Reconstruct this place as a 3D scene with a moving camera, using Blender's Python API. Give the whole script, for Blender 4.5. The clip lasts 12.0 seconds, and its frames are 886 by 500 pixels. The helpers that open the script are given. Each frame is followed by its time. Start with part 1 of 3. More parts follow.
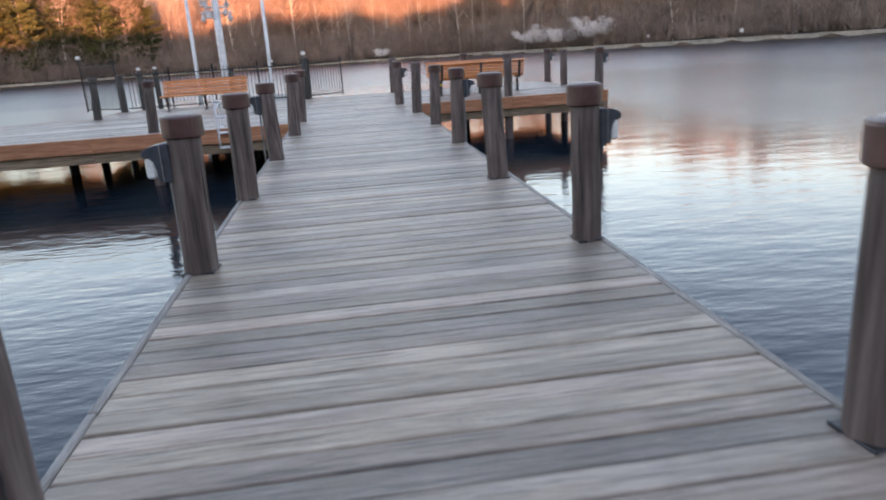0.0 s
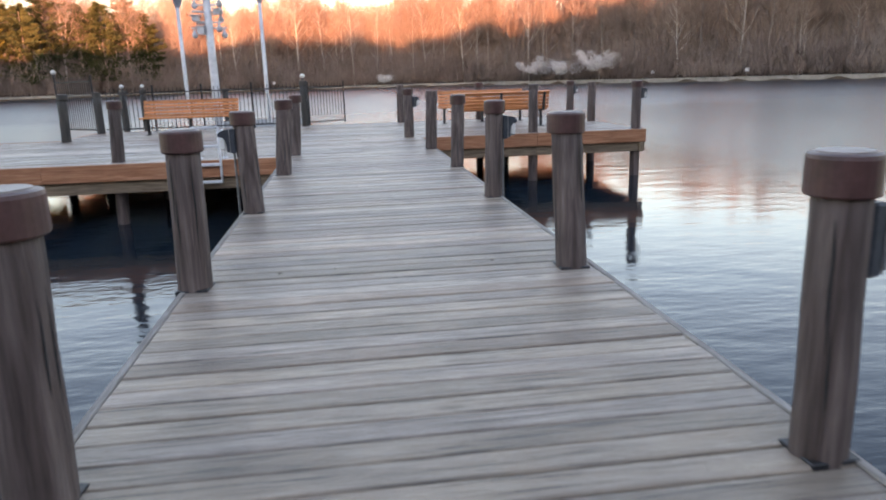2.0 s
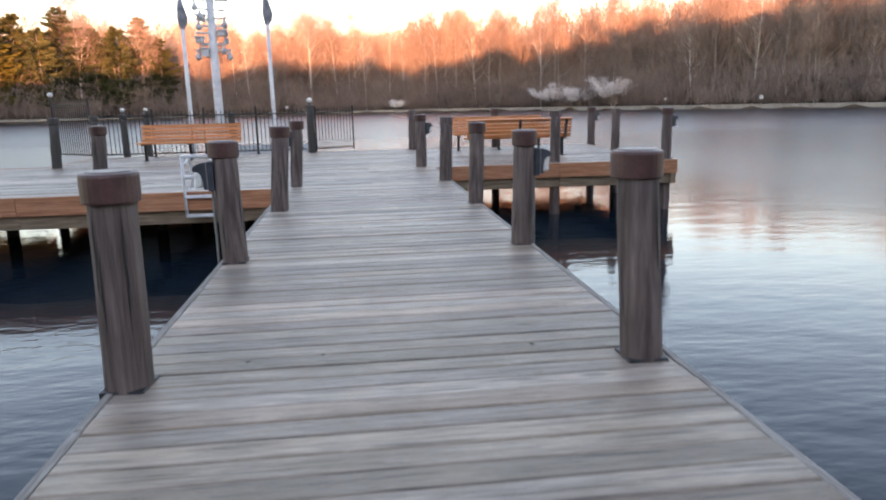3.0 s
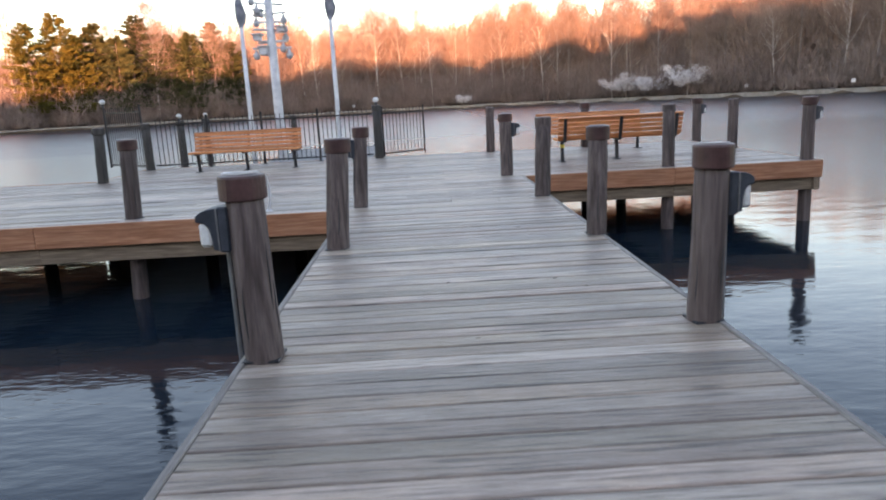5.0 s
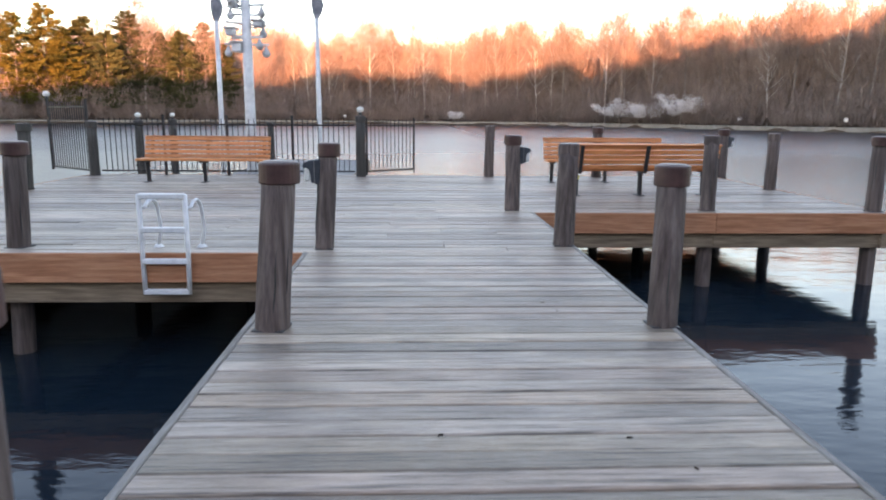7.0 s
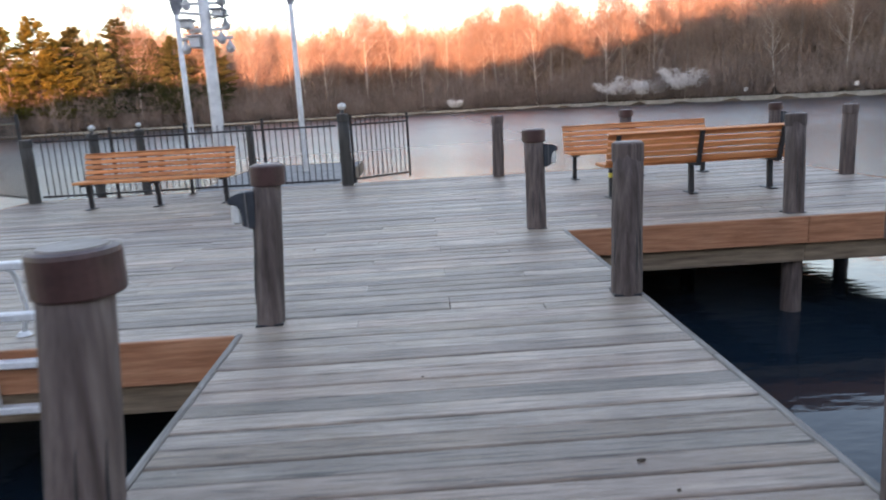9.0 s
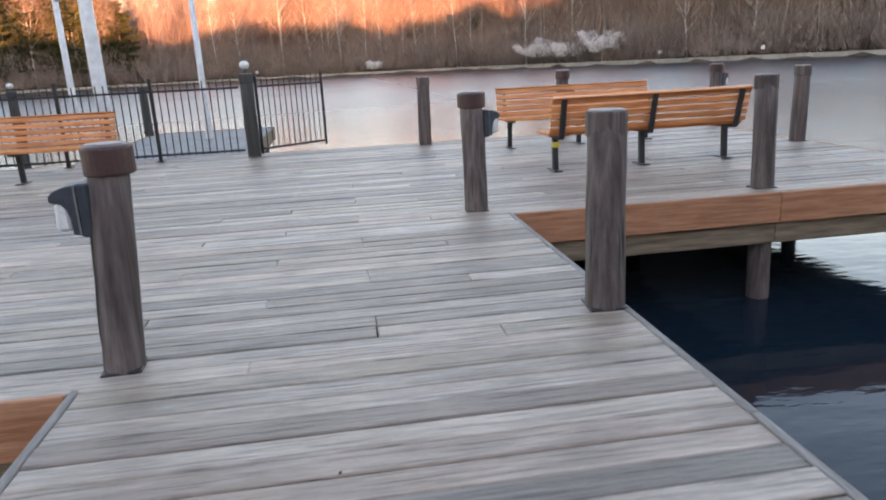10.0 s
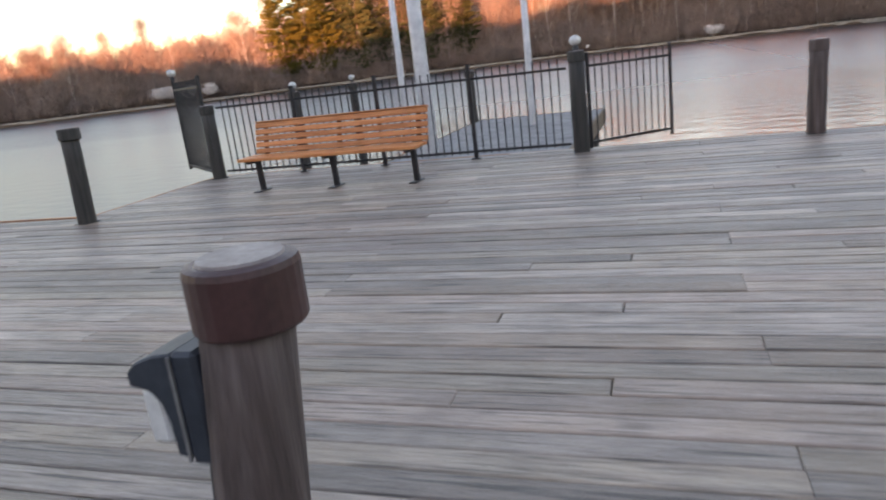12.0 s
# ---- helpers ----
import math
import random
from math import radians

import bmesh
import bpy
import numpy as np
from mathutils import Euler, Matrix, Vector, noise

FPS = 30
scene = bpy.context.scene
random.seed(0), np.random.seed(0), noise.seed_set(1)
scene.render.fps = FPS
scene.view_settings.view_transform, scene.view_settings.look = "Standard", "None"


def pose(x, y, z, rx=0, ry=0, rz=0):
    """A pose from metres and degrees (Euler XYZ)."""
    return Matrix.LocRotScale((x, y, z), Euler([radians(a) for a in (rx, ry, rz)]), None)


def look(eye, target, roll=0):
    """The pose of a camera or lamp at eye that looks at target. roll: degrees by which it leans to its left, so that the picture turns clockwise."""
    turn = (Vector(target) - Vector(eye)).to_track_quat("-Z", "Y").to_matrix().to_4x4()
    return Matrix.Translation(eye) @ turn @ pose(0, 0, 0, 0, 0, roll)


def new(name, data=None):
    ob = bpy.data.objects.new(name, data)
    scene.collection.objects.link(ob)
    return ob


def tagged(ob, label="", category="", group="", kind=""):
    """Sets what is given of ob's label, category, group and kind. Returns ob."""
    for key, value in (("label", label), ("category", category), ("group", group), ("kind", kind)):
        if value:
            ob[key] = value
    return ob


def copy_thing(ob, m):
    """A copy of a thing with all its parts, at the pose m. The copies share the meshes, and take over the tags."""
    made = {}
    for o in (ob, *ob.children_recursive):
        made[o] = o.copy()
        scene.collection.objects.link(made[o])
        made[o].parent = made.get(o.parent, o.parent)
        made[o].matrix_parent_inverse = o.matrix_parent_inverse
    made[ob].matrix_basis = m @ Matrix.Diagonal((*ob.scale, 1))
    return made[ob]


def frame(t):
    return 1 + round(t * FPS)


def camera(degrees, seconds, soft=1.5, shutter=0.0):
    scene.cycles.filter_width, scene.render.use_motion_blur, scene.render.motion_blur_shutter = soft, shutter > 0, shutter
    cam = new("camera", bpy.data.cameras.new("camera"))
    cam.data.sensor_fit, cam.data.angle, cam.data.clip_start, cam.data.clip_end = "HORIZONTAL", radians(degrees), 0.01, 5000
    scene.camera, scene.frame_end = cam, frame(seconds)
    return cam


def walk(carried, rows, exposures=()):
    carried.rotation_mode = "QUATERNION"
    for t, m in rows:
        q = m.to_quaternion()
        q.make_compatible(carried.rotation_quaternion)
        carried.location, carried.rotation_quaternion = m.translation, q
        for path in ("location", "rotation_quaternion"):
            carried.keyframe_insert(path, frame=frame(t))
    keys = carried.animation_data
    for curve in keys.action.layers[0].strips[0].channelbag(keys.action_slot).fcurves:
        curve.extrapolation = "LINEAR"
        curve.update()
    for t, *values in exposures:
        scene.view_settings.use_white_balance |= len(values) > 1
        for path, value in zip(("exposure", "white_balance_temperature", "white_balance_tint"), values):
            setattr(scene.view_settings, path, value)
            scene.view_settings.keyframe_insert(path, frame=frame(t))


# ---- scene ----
cam = camera(65.3, 12.0, soft=1.9, shutter=0.4)
PATH = [
    (0, (-0.254, -9.189, 1.235), (-0.019, -7.283, 0.678), -3.8),
    (0.5, (-0.232, -8.595, 1.241), (-0.043, -6.676, 0.708), -2.3),
    (1, (-0.253, -7.99, 1.243), (0.043, -6.093, 0.681), -3.4),
    (1.5, (-0.243, -7.393, 1.24), (-0.016, -5.476, 0.716), -2.1),
    (2, (-0.263, -6.872, 1.226), (-0.01, -4.948, 0.742), -1.7),
    (2.5, (-0.194, -6.257, 1.227), (0.029, -4.324, 0.766), -2.7),
    (3, (-0.174, -5.675, 1.223), (0.054, -3.732, 0.808), -1.3),
    (3.5, (-0.181, -5.139, 1.241), (-0.121, -3.17, 0.895), -3.5),
    (5.5, (-0.32, -2.916, 1.283), (-0.286, -0.965, 0.847), -3.0),
    (6, (-0.264, -2.331, 1.274), (-0.192, -0.378, 0.852), -3.3),
    (6.5, (-0.32, -1.811, 1.267), (-0.184, 0.149, 0.893), 0.2),
    (8.5, (-0.158, 0.412, 1.305), (-0.226, 2.366, 0.886), -2.5),
    (9, (-0.16, 1.021, 1.316), (-0.102, 2.978, 0.905), -3.2),
    (9.5, (-0.106, 1.602, 1.307), (0.031, 3.546, 0.857), -2.5),
    (10, (-0.113, 2.226, 1.28), (0.159, 4.136, 0.756), -2.9),
    (10.5, (-0.135, 2.763, 1.279), (-0.247, 4.681, 0.723), -4.3),
    (11, (-0.205, 3.329, 1.267), (-0.494, 5.227, 0.708), -2.7),
    (11.5, (-0.294, 3.884, 1.297), (-0.754, 5.759, 0.774), -6.3),
    (12, (-0.358, 4.396, 1.306), (-0.987, 6.222, 0.787), -7.0),
]
EXPOSURES = [(0, 2.65, 8350, 32), (1.5, 2.6, 8450, 32), (2.5, 2.8, 8550, 32), (3.5, 2.6, 8450, 32), (5.5, 2.65, 8300, 31), (6, 2.1, 8300, 31), (6.5, 2.88, 8300, 31), (8.5, 2.5, 8200, 30), (9, 2.6, 8200, 31), (9.5, 2.22, 8200, 30), (10, 2.85, 8700, 31), (10.5, 3.08, 9300, 34), (11, 2.9, 8900, 33), (11.5, 2.9, 8800, 33), (12, 2.42, 8800, 34)]
walk(cam, [(t, look(eye, target, roll)) for t, eye, target, roll in PATH], EXPOSURES)

# ---- light ----
SUN_EL, SUN_AZ = 6.0, 186.0
world = bpy.data.worlds.new("world")
scene.world = world
world.use_nodes = True
sky = world.node_tree.nodes.new("ShaderNodeTexSky")
sky.sky_type, sky.sun_disc = "NISHITA", False
sky.sun_elevation, sky.sun_rotation = radians(SUN_EL), radians(SUN_AZ)
sky.air_density, sky.dust_density, sky.ozone_density = 1.0, 0.45, 1.8
world.node_tree.links.new(sky.outputs[0], world.node_tree.nodes["Background"].inputs[0])
world.node_tree.nodes["Background"].inputs[1].default_value = 0.15
sun = new("sun", bpy.data.lights.new("sun", "SUN"))
sun.data.energy, sun.data.angle, sun.data.color = 3.2, radians(0.5), (1.0, 0.49, 0.29)
az = radians(SUN_AZ)
toward = Vector((math.sin(az) * math.cos(radians(SUN_EL)), math.cos(az) * math.cos(radians(SUN_EL)), math.sin(radians(SUN_EL))))
sun.matrix_world = look(toward * 50, (0, 0, 0))

# ---- materials ----
def mat(name, colors, rough=0.7, scale=8.0, stretch=(1, 1, 1), bump=0.15, fine=60.0, metal=0.0, vary=0.0, detail=6.0, island=False, spec=0.5, blotch=0.5, grit=0.5, knots=False, worn=False):
    """A grained material: two colours mixed by a stretched noise, a fine noise for relief, and a tone that varies piece by piece."""
    m = bpy.data.materials.new(name)
    m.use_nodes = True
    nt, b = m.node_tree, m.node_tree.nodes["Principled BSDF"]
    N, L = nt.nodes.new, nt.links.new
    co = N("ShaderNodeTexCoord")
    info = N("ShaderNodeObjectInfo")
    add = N("ShaderNodeVectorMath"); add.operation = "ADD"
    mul = N("ShaderNodeVectorMath"); mul.operation = "SCALE"
    comb = N("ShaderNodeCombineXYZ")
    for i in range(3):
        L(info.outputs["Random"], comb.inputs[i])
    L(comb.outputs[0], mul.inputs[0]); mul.inputs["Scale"].default_value = 37.0
    L(co.outputs["Object"], add.inputs[0]); L(mul.outputs[0], add.inputs[1])
    mp = N("ShaderNodeMapping"); mp.inputs["Scale"].default_value = stretch
    L(add.outputs[0], mp.inputs[0])
    n1 = N("ShaderNodeTexNoise"); n1.inputs["Scale"].default_value = scale; n1.inputs["Detail"].default_value = detail
    n2 = N("ShaderNodeTexNoise"); n2.inputs["Scale"].default_value = fine; n2.inputs["Detail"].default_value = 4
    n3 = N("ShaderNodeTexNoise"); n3.inputs["Scale"].default_value = 2.2; n3.inputs["Detail"].default_value = 3
    L(mp.outputs[0], n1.inputs[0]); L(mp.outputs[0], n2.inputs[0]); L(add.outputs[0], n3.inputs[0])
    ramp = N("ShaderNodeValToRGB")
    ramp.color_ramp.elements[0].position, ramp.color_ramp.elements[1].position = 0.3, 0.7
    ramp.color_ramp.elements[0].color, ramp.color_ramp.elements[1].color = (*colors[0], 1), (*colors[1], 1)
    if len(colors) > 2:
        e = ramp.color_ramp.elements.new(0.5); e.color = (*colors[2], 1)
    L(n1.outputs[0], ramp.inputs[0])
    hsv = N("ShaderNodeHueSaturation")
    L(ramp.outputs[0], hsv.inputs["Color"])
    # tone: piece by piece, broad blotches and fine grain
    tone = N("ShaderNodeMath"); tone.operation = "MULTIPLY_ADD"
    if island:
        geo = N("ShaderNodeNewGeometry")
        L(geo.outputs["Random Per Island"], tone.inputs[0])
    else:
        L(info.outputs["Random"], tone.inputs[0])
    tone.inputs[1].default_value, tone.inputs[2].default_value = vary, 1 - vary / 2
    blot = N("ShaderNodeMath"); blot.operation = "MULTIPLY_ADD"
    L(n3.outputs[0], blot.inputs[0]); blot.inputs[1].default_value, blot.inputs[2].default_value = blotch, 1 - blotch / 2
    grain = N("ShaderNodeMath"); grain.operation = "MULTIPLY_ADD"
    L(n2.outputs[0], grain.inputs[0]); grain.inputs[1].default_value, grain.inputs[2].default_value = grit, 1 - grit / 2
    a = N("ShaderNodeMath"); a.operation = "MULTIPLY"; L(tone.outputs[0], a.inputs[0]); L(blot.outputs[0], a.inputs[1])
    c = N("ShaderNodeMath"); c.operation = "MULTIPLY"; L(a.outputs[0], c.inputs[0]); L(grain.outputs[0], c.inputs[1])
    if worn:
        # fine dark splits along the grain, and brown patches where the grey has worn off
        wm = N("ShaderNodeMapping"); wm.inputs["Scale"].default_value = (2.2, 60, 60)
        L(add.outputs[0], wm.inputs[0])
        w1 = N("ShaderNodeTexNoise"); w1.inputs["Scale"].default_value = 1.0; w1.inputs["Detail"].default_value = 3
        L(wm.outputs[0], w1.inputs[0])
        wr = N("ShaderNodeMapRange"); L(w1.outputs[0], wr.inputs[0])
        wr.inputs[1].default_value, wr.inputs[2].default_value, wr.inputs[3].default_value, wr.inputs[4].default_value = 0.54, 0.66, 1.0, 0.38
        wk = N("ShaderNodeMath"); wk.operation = "MULTIPLY"; L(c.outputs[0], wk.inputs[0]); L(wr.outputs[0], wk.inputs[1])
        c = wk
        w2 = N("ShaderNodeTexNoise"); w2.inputs["Scale"].default_value = 3.2; w2.inputs["Detail"].default_value = 5; w2.inputs["Roughness"].default_value = 0.7
        w3 = N("ShaderNodeMapping"); w3.inputs["Scale"].default_value = (0.55, 1.6, 1)
        L(add.outputs[0], w3.inputs[0]); L(w3.outputs[0], w2.inputs[0])
        w4 = N("ShaderNodeMapRange"); L(w2.outputs[0], w4.inputs[0])
        w4.inputs[1].default_value, w4.inputs[2].default_value, w4.inputs[3].default_value, w4.inputs[4].default_value = 0.47, 0.68, 0.0, 0.75
        mx = N("ShaderNodeMix"); mx.data_type = "RGBA"
        L(w4.outputs[0], mx.inputs["Factor"]); L(ramp.outputs[0], mx.inputs[6]); mx.inputs[7].default_value = (0.30, 0.225, 0.165, 1)
        # each board has weathered to its own tint: silver, pinkish, olive or tan
        fr = N("ShaderNodeMath"); fr.operation = "MULTIPLY"; L(info.outputs["Random"], fr.inputs[0]); fr.inputs[1].default_value = 7.31
        fc = N("ShaderNodeMath"); fc.operation = "FRACT"; L(fr.outputs[0], fc.inputs[0])
        tint = N("ShaderNodeValToRGB"); tint.color_ramp.interpolation = "CONSTANT"
        el = tint.color_ramp.elements
        el[0].position, el[0].color = 0.0, (1.0, 0.99, 0.99, 1)
        el[1].position, el[1].color = 0.3, (1.05, 0.975, 0.96, 1)
        for at_, col in ((0.55, (1.02, 0.99, 0.93)), (0.75, (1.08, 0.985, 0.91)), (0.88, (1.08, 1.08, 1.09))):
            e = el.new(at_); e.color = (*col, 1)
        L(fc.outputs[0], tint.inputs[0])
        tm = N("ShaderNodeMix"); tm.data_type = "RGBA"; tm.blend_type = "MULTIPLY"; tm.inputs["Factor"].default_value = 1.0
        L(mx.outputs[2], tm.inputs[6]); L(tint.outputs[0], tm.inputs[7])
        L(tm.outputs[2], hsv.inputs["Color"])
    if knots:
        km = N("ShaderNodeMapping"); km.inputs["Scale"].default_value = (0.55, 1.6, 1.0)
        L(add.outputs[0], km.inputs[0])
        vo = N("ShaderNodeTexVoronoi"); vo.inputs["Scale"].default_value = 1.5
        L(km.outputs[0], vo.inputs["Vector"])
        kr = N("ShaderNodeMapRange"); L(vo.outputs["Distance"], kr.inputs[0])
        kr.inputs[1].default_value, kr.inputs[2].default_value, kr.inputs[3].default_value, kr.inputs[4].default_value = 0.02, 0.075, 0.45, 1.0
        kk = N("ShaderNodeMath"); kk.operation = "MULTIPLY"; L(c.outputs[0], kk.inputs[0]); L(kr.outputs[0], kk.inputs[1])
        c = kk
    L(c.outputs[0], hsv.inputs["Value"])
    L(hsv.outputs[0], b.inputs["Base Color"])
    b.inputs["Roughness"].default_value, b.inputs["Metallic"].default_value = rough, metal
    b.inputs["Specular IOR Level"].default_value = spec
    if bump:
        bp = N("ShaderNodeBump"); bp.inputs["Strength"].default_value = bump; bp.inputs["Distance"].default_value = 0.01
        sm = N("ShaderNodeMath"); sm.operation = "ADD"
        L(n1.outputs[0], sm.inputs[0]); L(n2.outputs[0], sm.inputs[1])
        L(sm.outputs[0], bp.inputs["Height"]); L(bp.outputs[0], b.inputs["Normal"])
    return m

M_PLANK = mat("weathered_plank", [(0.242, 0.187, 0.15), (0.382, 0.312, 0.257), (0.305, 0.243, 0.199)], 0.45, 3.0, (0.8, 9, 9), 0.6, 16.0, vary=0.75, spec=0.75, blotch=1.0, grit=0.8, knots=True, worn=True)
M_EDGE = mat("edge_board", [(0.19, 0.165, 0.145), (0.35, 0.32, 0.29)], 0.8, 5.0, (9, 0.7, 9), 0.4, 20.0, vary=0.2)
M_FASCIA = mat("cedar_fascia", [(0.32, 0.115, 0.05), (0.55, 0.26, 0.145), (0.45, 0.185, 0.095)], 0.6, 4.0, (0.6, 8, 8), 0.3, 18.0, vary=0.2)
M_BEAM = mat("treated_beam", [(0.13, 0.085, 0.055), (0.30, 0.22, 0.15)], 0.8, 4.0, (0.6, 8, 8), 0.3, 18.0, vary=0.2)
M_PILE = mat("pile_wood", [(0.055, 0.036, 0.032), (0.18, 0.138, 0.125), (0.115, 0.082, 0.074)], 0.8, 3.0, (8, 8, 0.45), 1.0, 16.0, vary=0.3, blotch=1.0, grit=0.8)
M_DARKPILE = mat("tarred_pile", [(0.03, 0.03, 0.028), (0.075, 0.068, 0.06)], 0.7, 4.0, (9, 9, 0.4), 0.5, 20.0, vary=0.25, blotch=0.6)
M_CAP = mat("pile_cap", [(0.055, 0.022, 0.02), (0.105, 0.046, 0.042)], 0.45, 10.0, (1, 1, 1), 0.1, 60.0, vary=0.3)
M_DIAL = mat("cap_top", [(0.16, 0.12, 0.11), (0.32, 0.27, 0.25)], 0.5, 10.0, (1, 1, 1), 0.15, 60.0, vary=0.3)
M_BOX = mat("lamp_housing", [(0.025, 0.032, 0.042), (0.05, 0.06, 0.075)], 0.5, 12.0, bump=0.05, vary=0.2)
M_DIFF = mat("lamp_diffuser", [(0.68, 0.68, 0.64), (0.8, 0.8, 0.77)], 0.35, 12.0, bump=0.02)
M_PIPE = mat("grey_conduit", [(0.16, 0.16, 0.16), (0.24, 0.24, 0.23)], 0.5, 20.0, bump=0.03)
M_SLAT = mat("orange_slat", [(0.55, 0.17, 0.05), (0.82, 0.33, 0.13), (0.69, 0.245, 0.085)], 0.5, 4.0, (0.7, 9, 9), 0.2, 20.0, vary=0.25)
M_IRON = mat("black_iron", [(0.012, 0.012, 0.014), (0.03, 0.03, 0.032)], 0.45, 20.0, bump=0.08, metal=0.0)
M_WHITE = mat("white_metal", [(0.62, 0.63, 0.64), (0.82, 0.82, 0.82)], 0.4, 8.0, bump=0.03)
M_GOURD = mat("grey_plastic", [(0.35, 0.35, 0.36), (0.6, 0.6, 0.6)], 0.5, 8.0, bump=0.03, vary=0.5)
M_FLAG = mat("faded_cloth", [(0.16, 0.17, 0.2), (0.34, 0.34, 0.37)], 0.9, 5.0, bump=0.1)
M_BARK = mat("grey_bark", [(0.16, 0.13, 0.11), (0.34, 0.29, 0.25)], 0.9, 1.5, (4, 4, 0.5), 0.4, 12.0, vary=0.5)
M_BIRCH = mat("pale_bark", [(0.42, 0.38, 0.34), (0.66, 0.62, 0.57)], 0.85, 1.5, (1, 1, 3), 0.3, 12.0, vary=0.3)
M_TWIG = mat("winter_twigs", [(0.20, 0.145, 0.118), (0.39, 0.295, 0.24)], 0.95, 0.6, bump=0.0, fine=5.0, vary=0.5, spec=0.1)
M_BRUSH = mat("brown_brush", [(0.17, 0.128, 0.112), (0.34, 0.268, 0.23)], 0.95, 0.12, bump=0.0, fine=3.0, vary=0.3, island=True, spec=0.1)
M_PINE = mat("pine_needles", [(0.035, 0.045, 0.02), (0.105, 0.11, 0.045)], 0.9, 0.5, bump=0.0, fine=4.0, vary=0.6, spec=0.1)
M_PINEY = mat("yellow_needles", [(0.07, 0.07, 0.015), (0.18, 0.15, 0.035)], 0.9, 0.5, bump=0.0, fine=4.0, vary=0.4, spec=0.1)
M_BLOOM = mat("white_blossom", [(0.55, 0.52, 0.5), (0.8, 0.77, 0.75)], 0.9, 1.5, bump=0.0, vary=0.4, island=True, spec=0.1)
M_GROUND = mat("leaf_litter", [(0.07, 0.05, 0.035), (0.16, 0.115, 0.08), (0.11, 0.08, 0.055)], 0.95, 0.35, bump=0.3, fine=3.0, spec=0.1)
M_KERB = mat("bank_timber", [(0.22, 0.2, 0.17), (0.36, 0.33, 0.29)], 0.9, 0.8, bump=0.2, fine=6.0)
M_ROCK = mat("pale_rock", [(0.4, 0.38, 0.36), (0.62, 0.6, 0.57)], 0.9, 0.8, bump=0.3, fine=6.0)
M_FLOATDECK = mat("grey_float_deck", [(0.2, 0.195, 0.19), (0.34, 0.33, 0.32)], 0.8, 3.0, bump=0.2, fine=20.0)

def water_material():
    m = bpy.data.materials.new("lake_water")
    m.use_nodes = True
    nt, b = m.node_tree, m.node_tree.nodes["Principled BSDF"]
    N, L = nt.nodes.new, nt.links.new
    b.inputs["Base Color"].default_value = (0.005, 0.015, 0.024, 1)
    b.inputs["Roughness"].default_value, b.inputs["IOR"].default_value = 0.07, 1.34
    co = N("ShaderNodeTexCoord")
    heights = []
    for scale, stretch, rot, amount, detail in ((0.9, (1, 2.2, 1), 20, 1.0, 3), (3.5, (1, 2.6, 1), -12, 0.35, 4), (0.05, (1, 1, 1), 0, 0.0, 2)):
        mp = N("ShaderNodeMapping"); mp.inputs["Scale"].default_value = stretch; mp.inputs["Rotation"].default_value = (0, 0, radians(rot))
        n = N("ShaderNodeTexNoise"); n.inputs["Scale"].default_value = scale; n.inputs["Detail"].default_value = detail
        L(co.outputs["Object"], mp.inputs[0]); L(mp.outputs[0], n.inputs[0])
        heights.append((n, amount))
    # calm and breezy patches
    patch = N("ShaderNodeMapRange"); L(heights[2][0].outputs[0], patch.inputs[0])
    patch.inputs[1].default_value, patch.inputs[2].default_value, patch.inputs[3].default_value, patch.inputs[4].default_value = 0.4, 0.65, 0.35, 1.0
    # sheltered by the dock, breezier out on the open lake
    sep = N("ShaderNodeSeparateXYZ"); L(co.outputs["Object"], sep.inputs[0])
    openy = N("ShaderNodeMapRange"); L(sep.outputs["Y"], openy.inputs[0])
    openy.inputs[1].default_value, openy.inputs[2].default_value = 12.0, 60.0
    openx = N("ShaderNodeMapRange"); L(sep.outputs["X"], openx.inputs[0])
    openx.inputs[1].default_value, openx.inputs[2].default_value, openx.inputs[3].default_value, openx.inputs[4].default_value = -6.0, 10.0, 1.0, 0.6
    oo = N("ShaderNodeMath"); oo.operation = "MULTIPLY"; L(openy.outputs[0], oo.inputs[0]); L(openx.outputs[0], oo.inputs[1])
    breeze = N("ShaderNodeMath"); breeze.operation = "MULTIPLY_ADD"; L(oo.outputs[0], breeze.inputs[0]); breeze.inputs[1].default_value, breeze.inputs[2].default_value = 3.2, 0.65
    s1 = N("ShaderNodeMath"); s1.operation = "MULTIPLY"; L(heights[1][0].outputs[0], s1.inputs[0]); s1.inputs[1].default_value = 0.3
    s2 = N("ShaderNodeMath"); s2.operation = "ADD"; L(heights[0][0].outputs[0], s2.inputs[0]); L(s1.outputs[0], s2.inputs[1])
    s3 = N("ShaderNodeMath"); s3.operation = "MULTIPLY"; L(s2.outputs[0], s3.inputs[0]); L(patch.outputs[0], s3.inputs[1])
    s4 = N("ShaderNodeMath"); s4.operation = "MULTIPLY"; L(s3.outputs[0], s4.inputs[0]); L(breeze.outputs[0], s4.inputs[1])
    # ripples too fine to see one by one, growing out on the open lake
    ro = N("ShaderNodeMapRange"); L(sep.outputs["Y"], ro.inputs[0])
    ro.inputs[1].default_value, ro.inputs[2].default_value, ro.inputs[3].default_value, ro.inputs[4].default_value = 13.0, 45.0, 0.06, 0.31
    rx = N("ShaderNodeMapRange"); L(sep.outputs["X"], rx.inputs[0])
    rx.inputs[1].default_value, rx.inputs[2].default_value, rx.inputs[3].default_value, rx.inputs[4].default_value = -8.0, 12.0, 1.0, 0.85
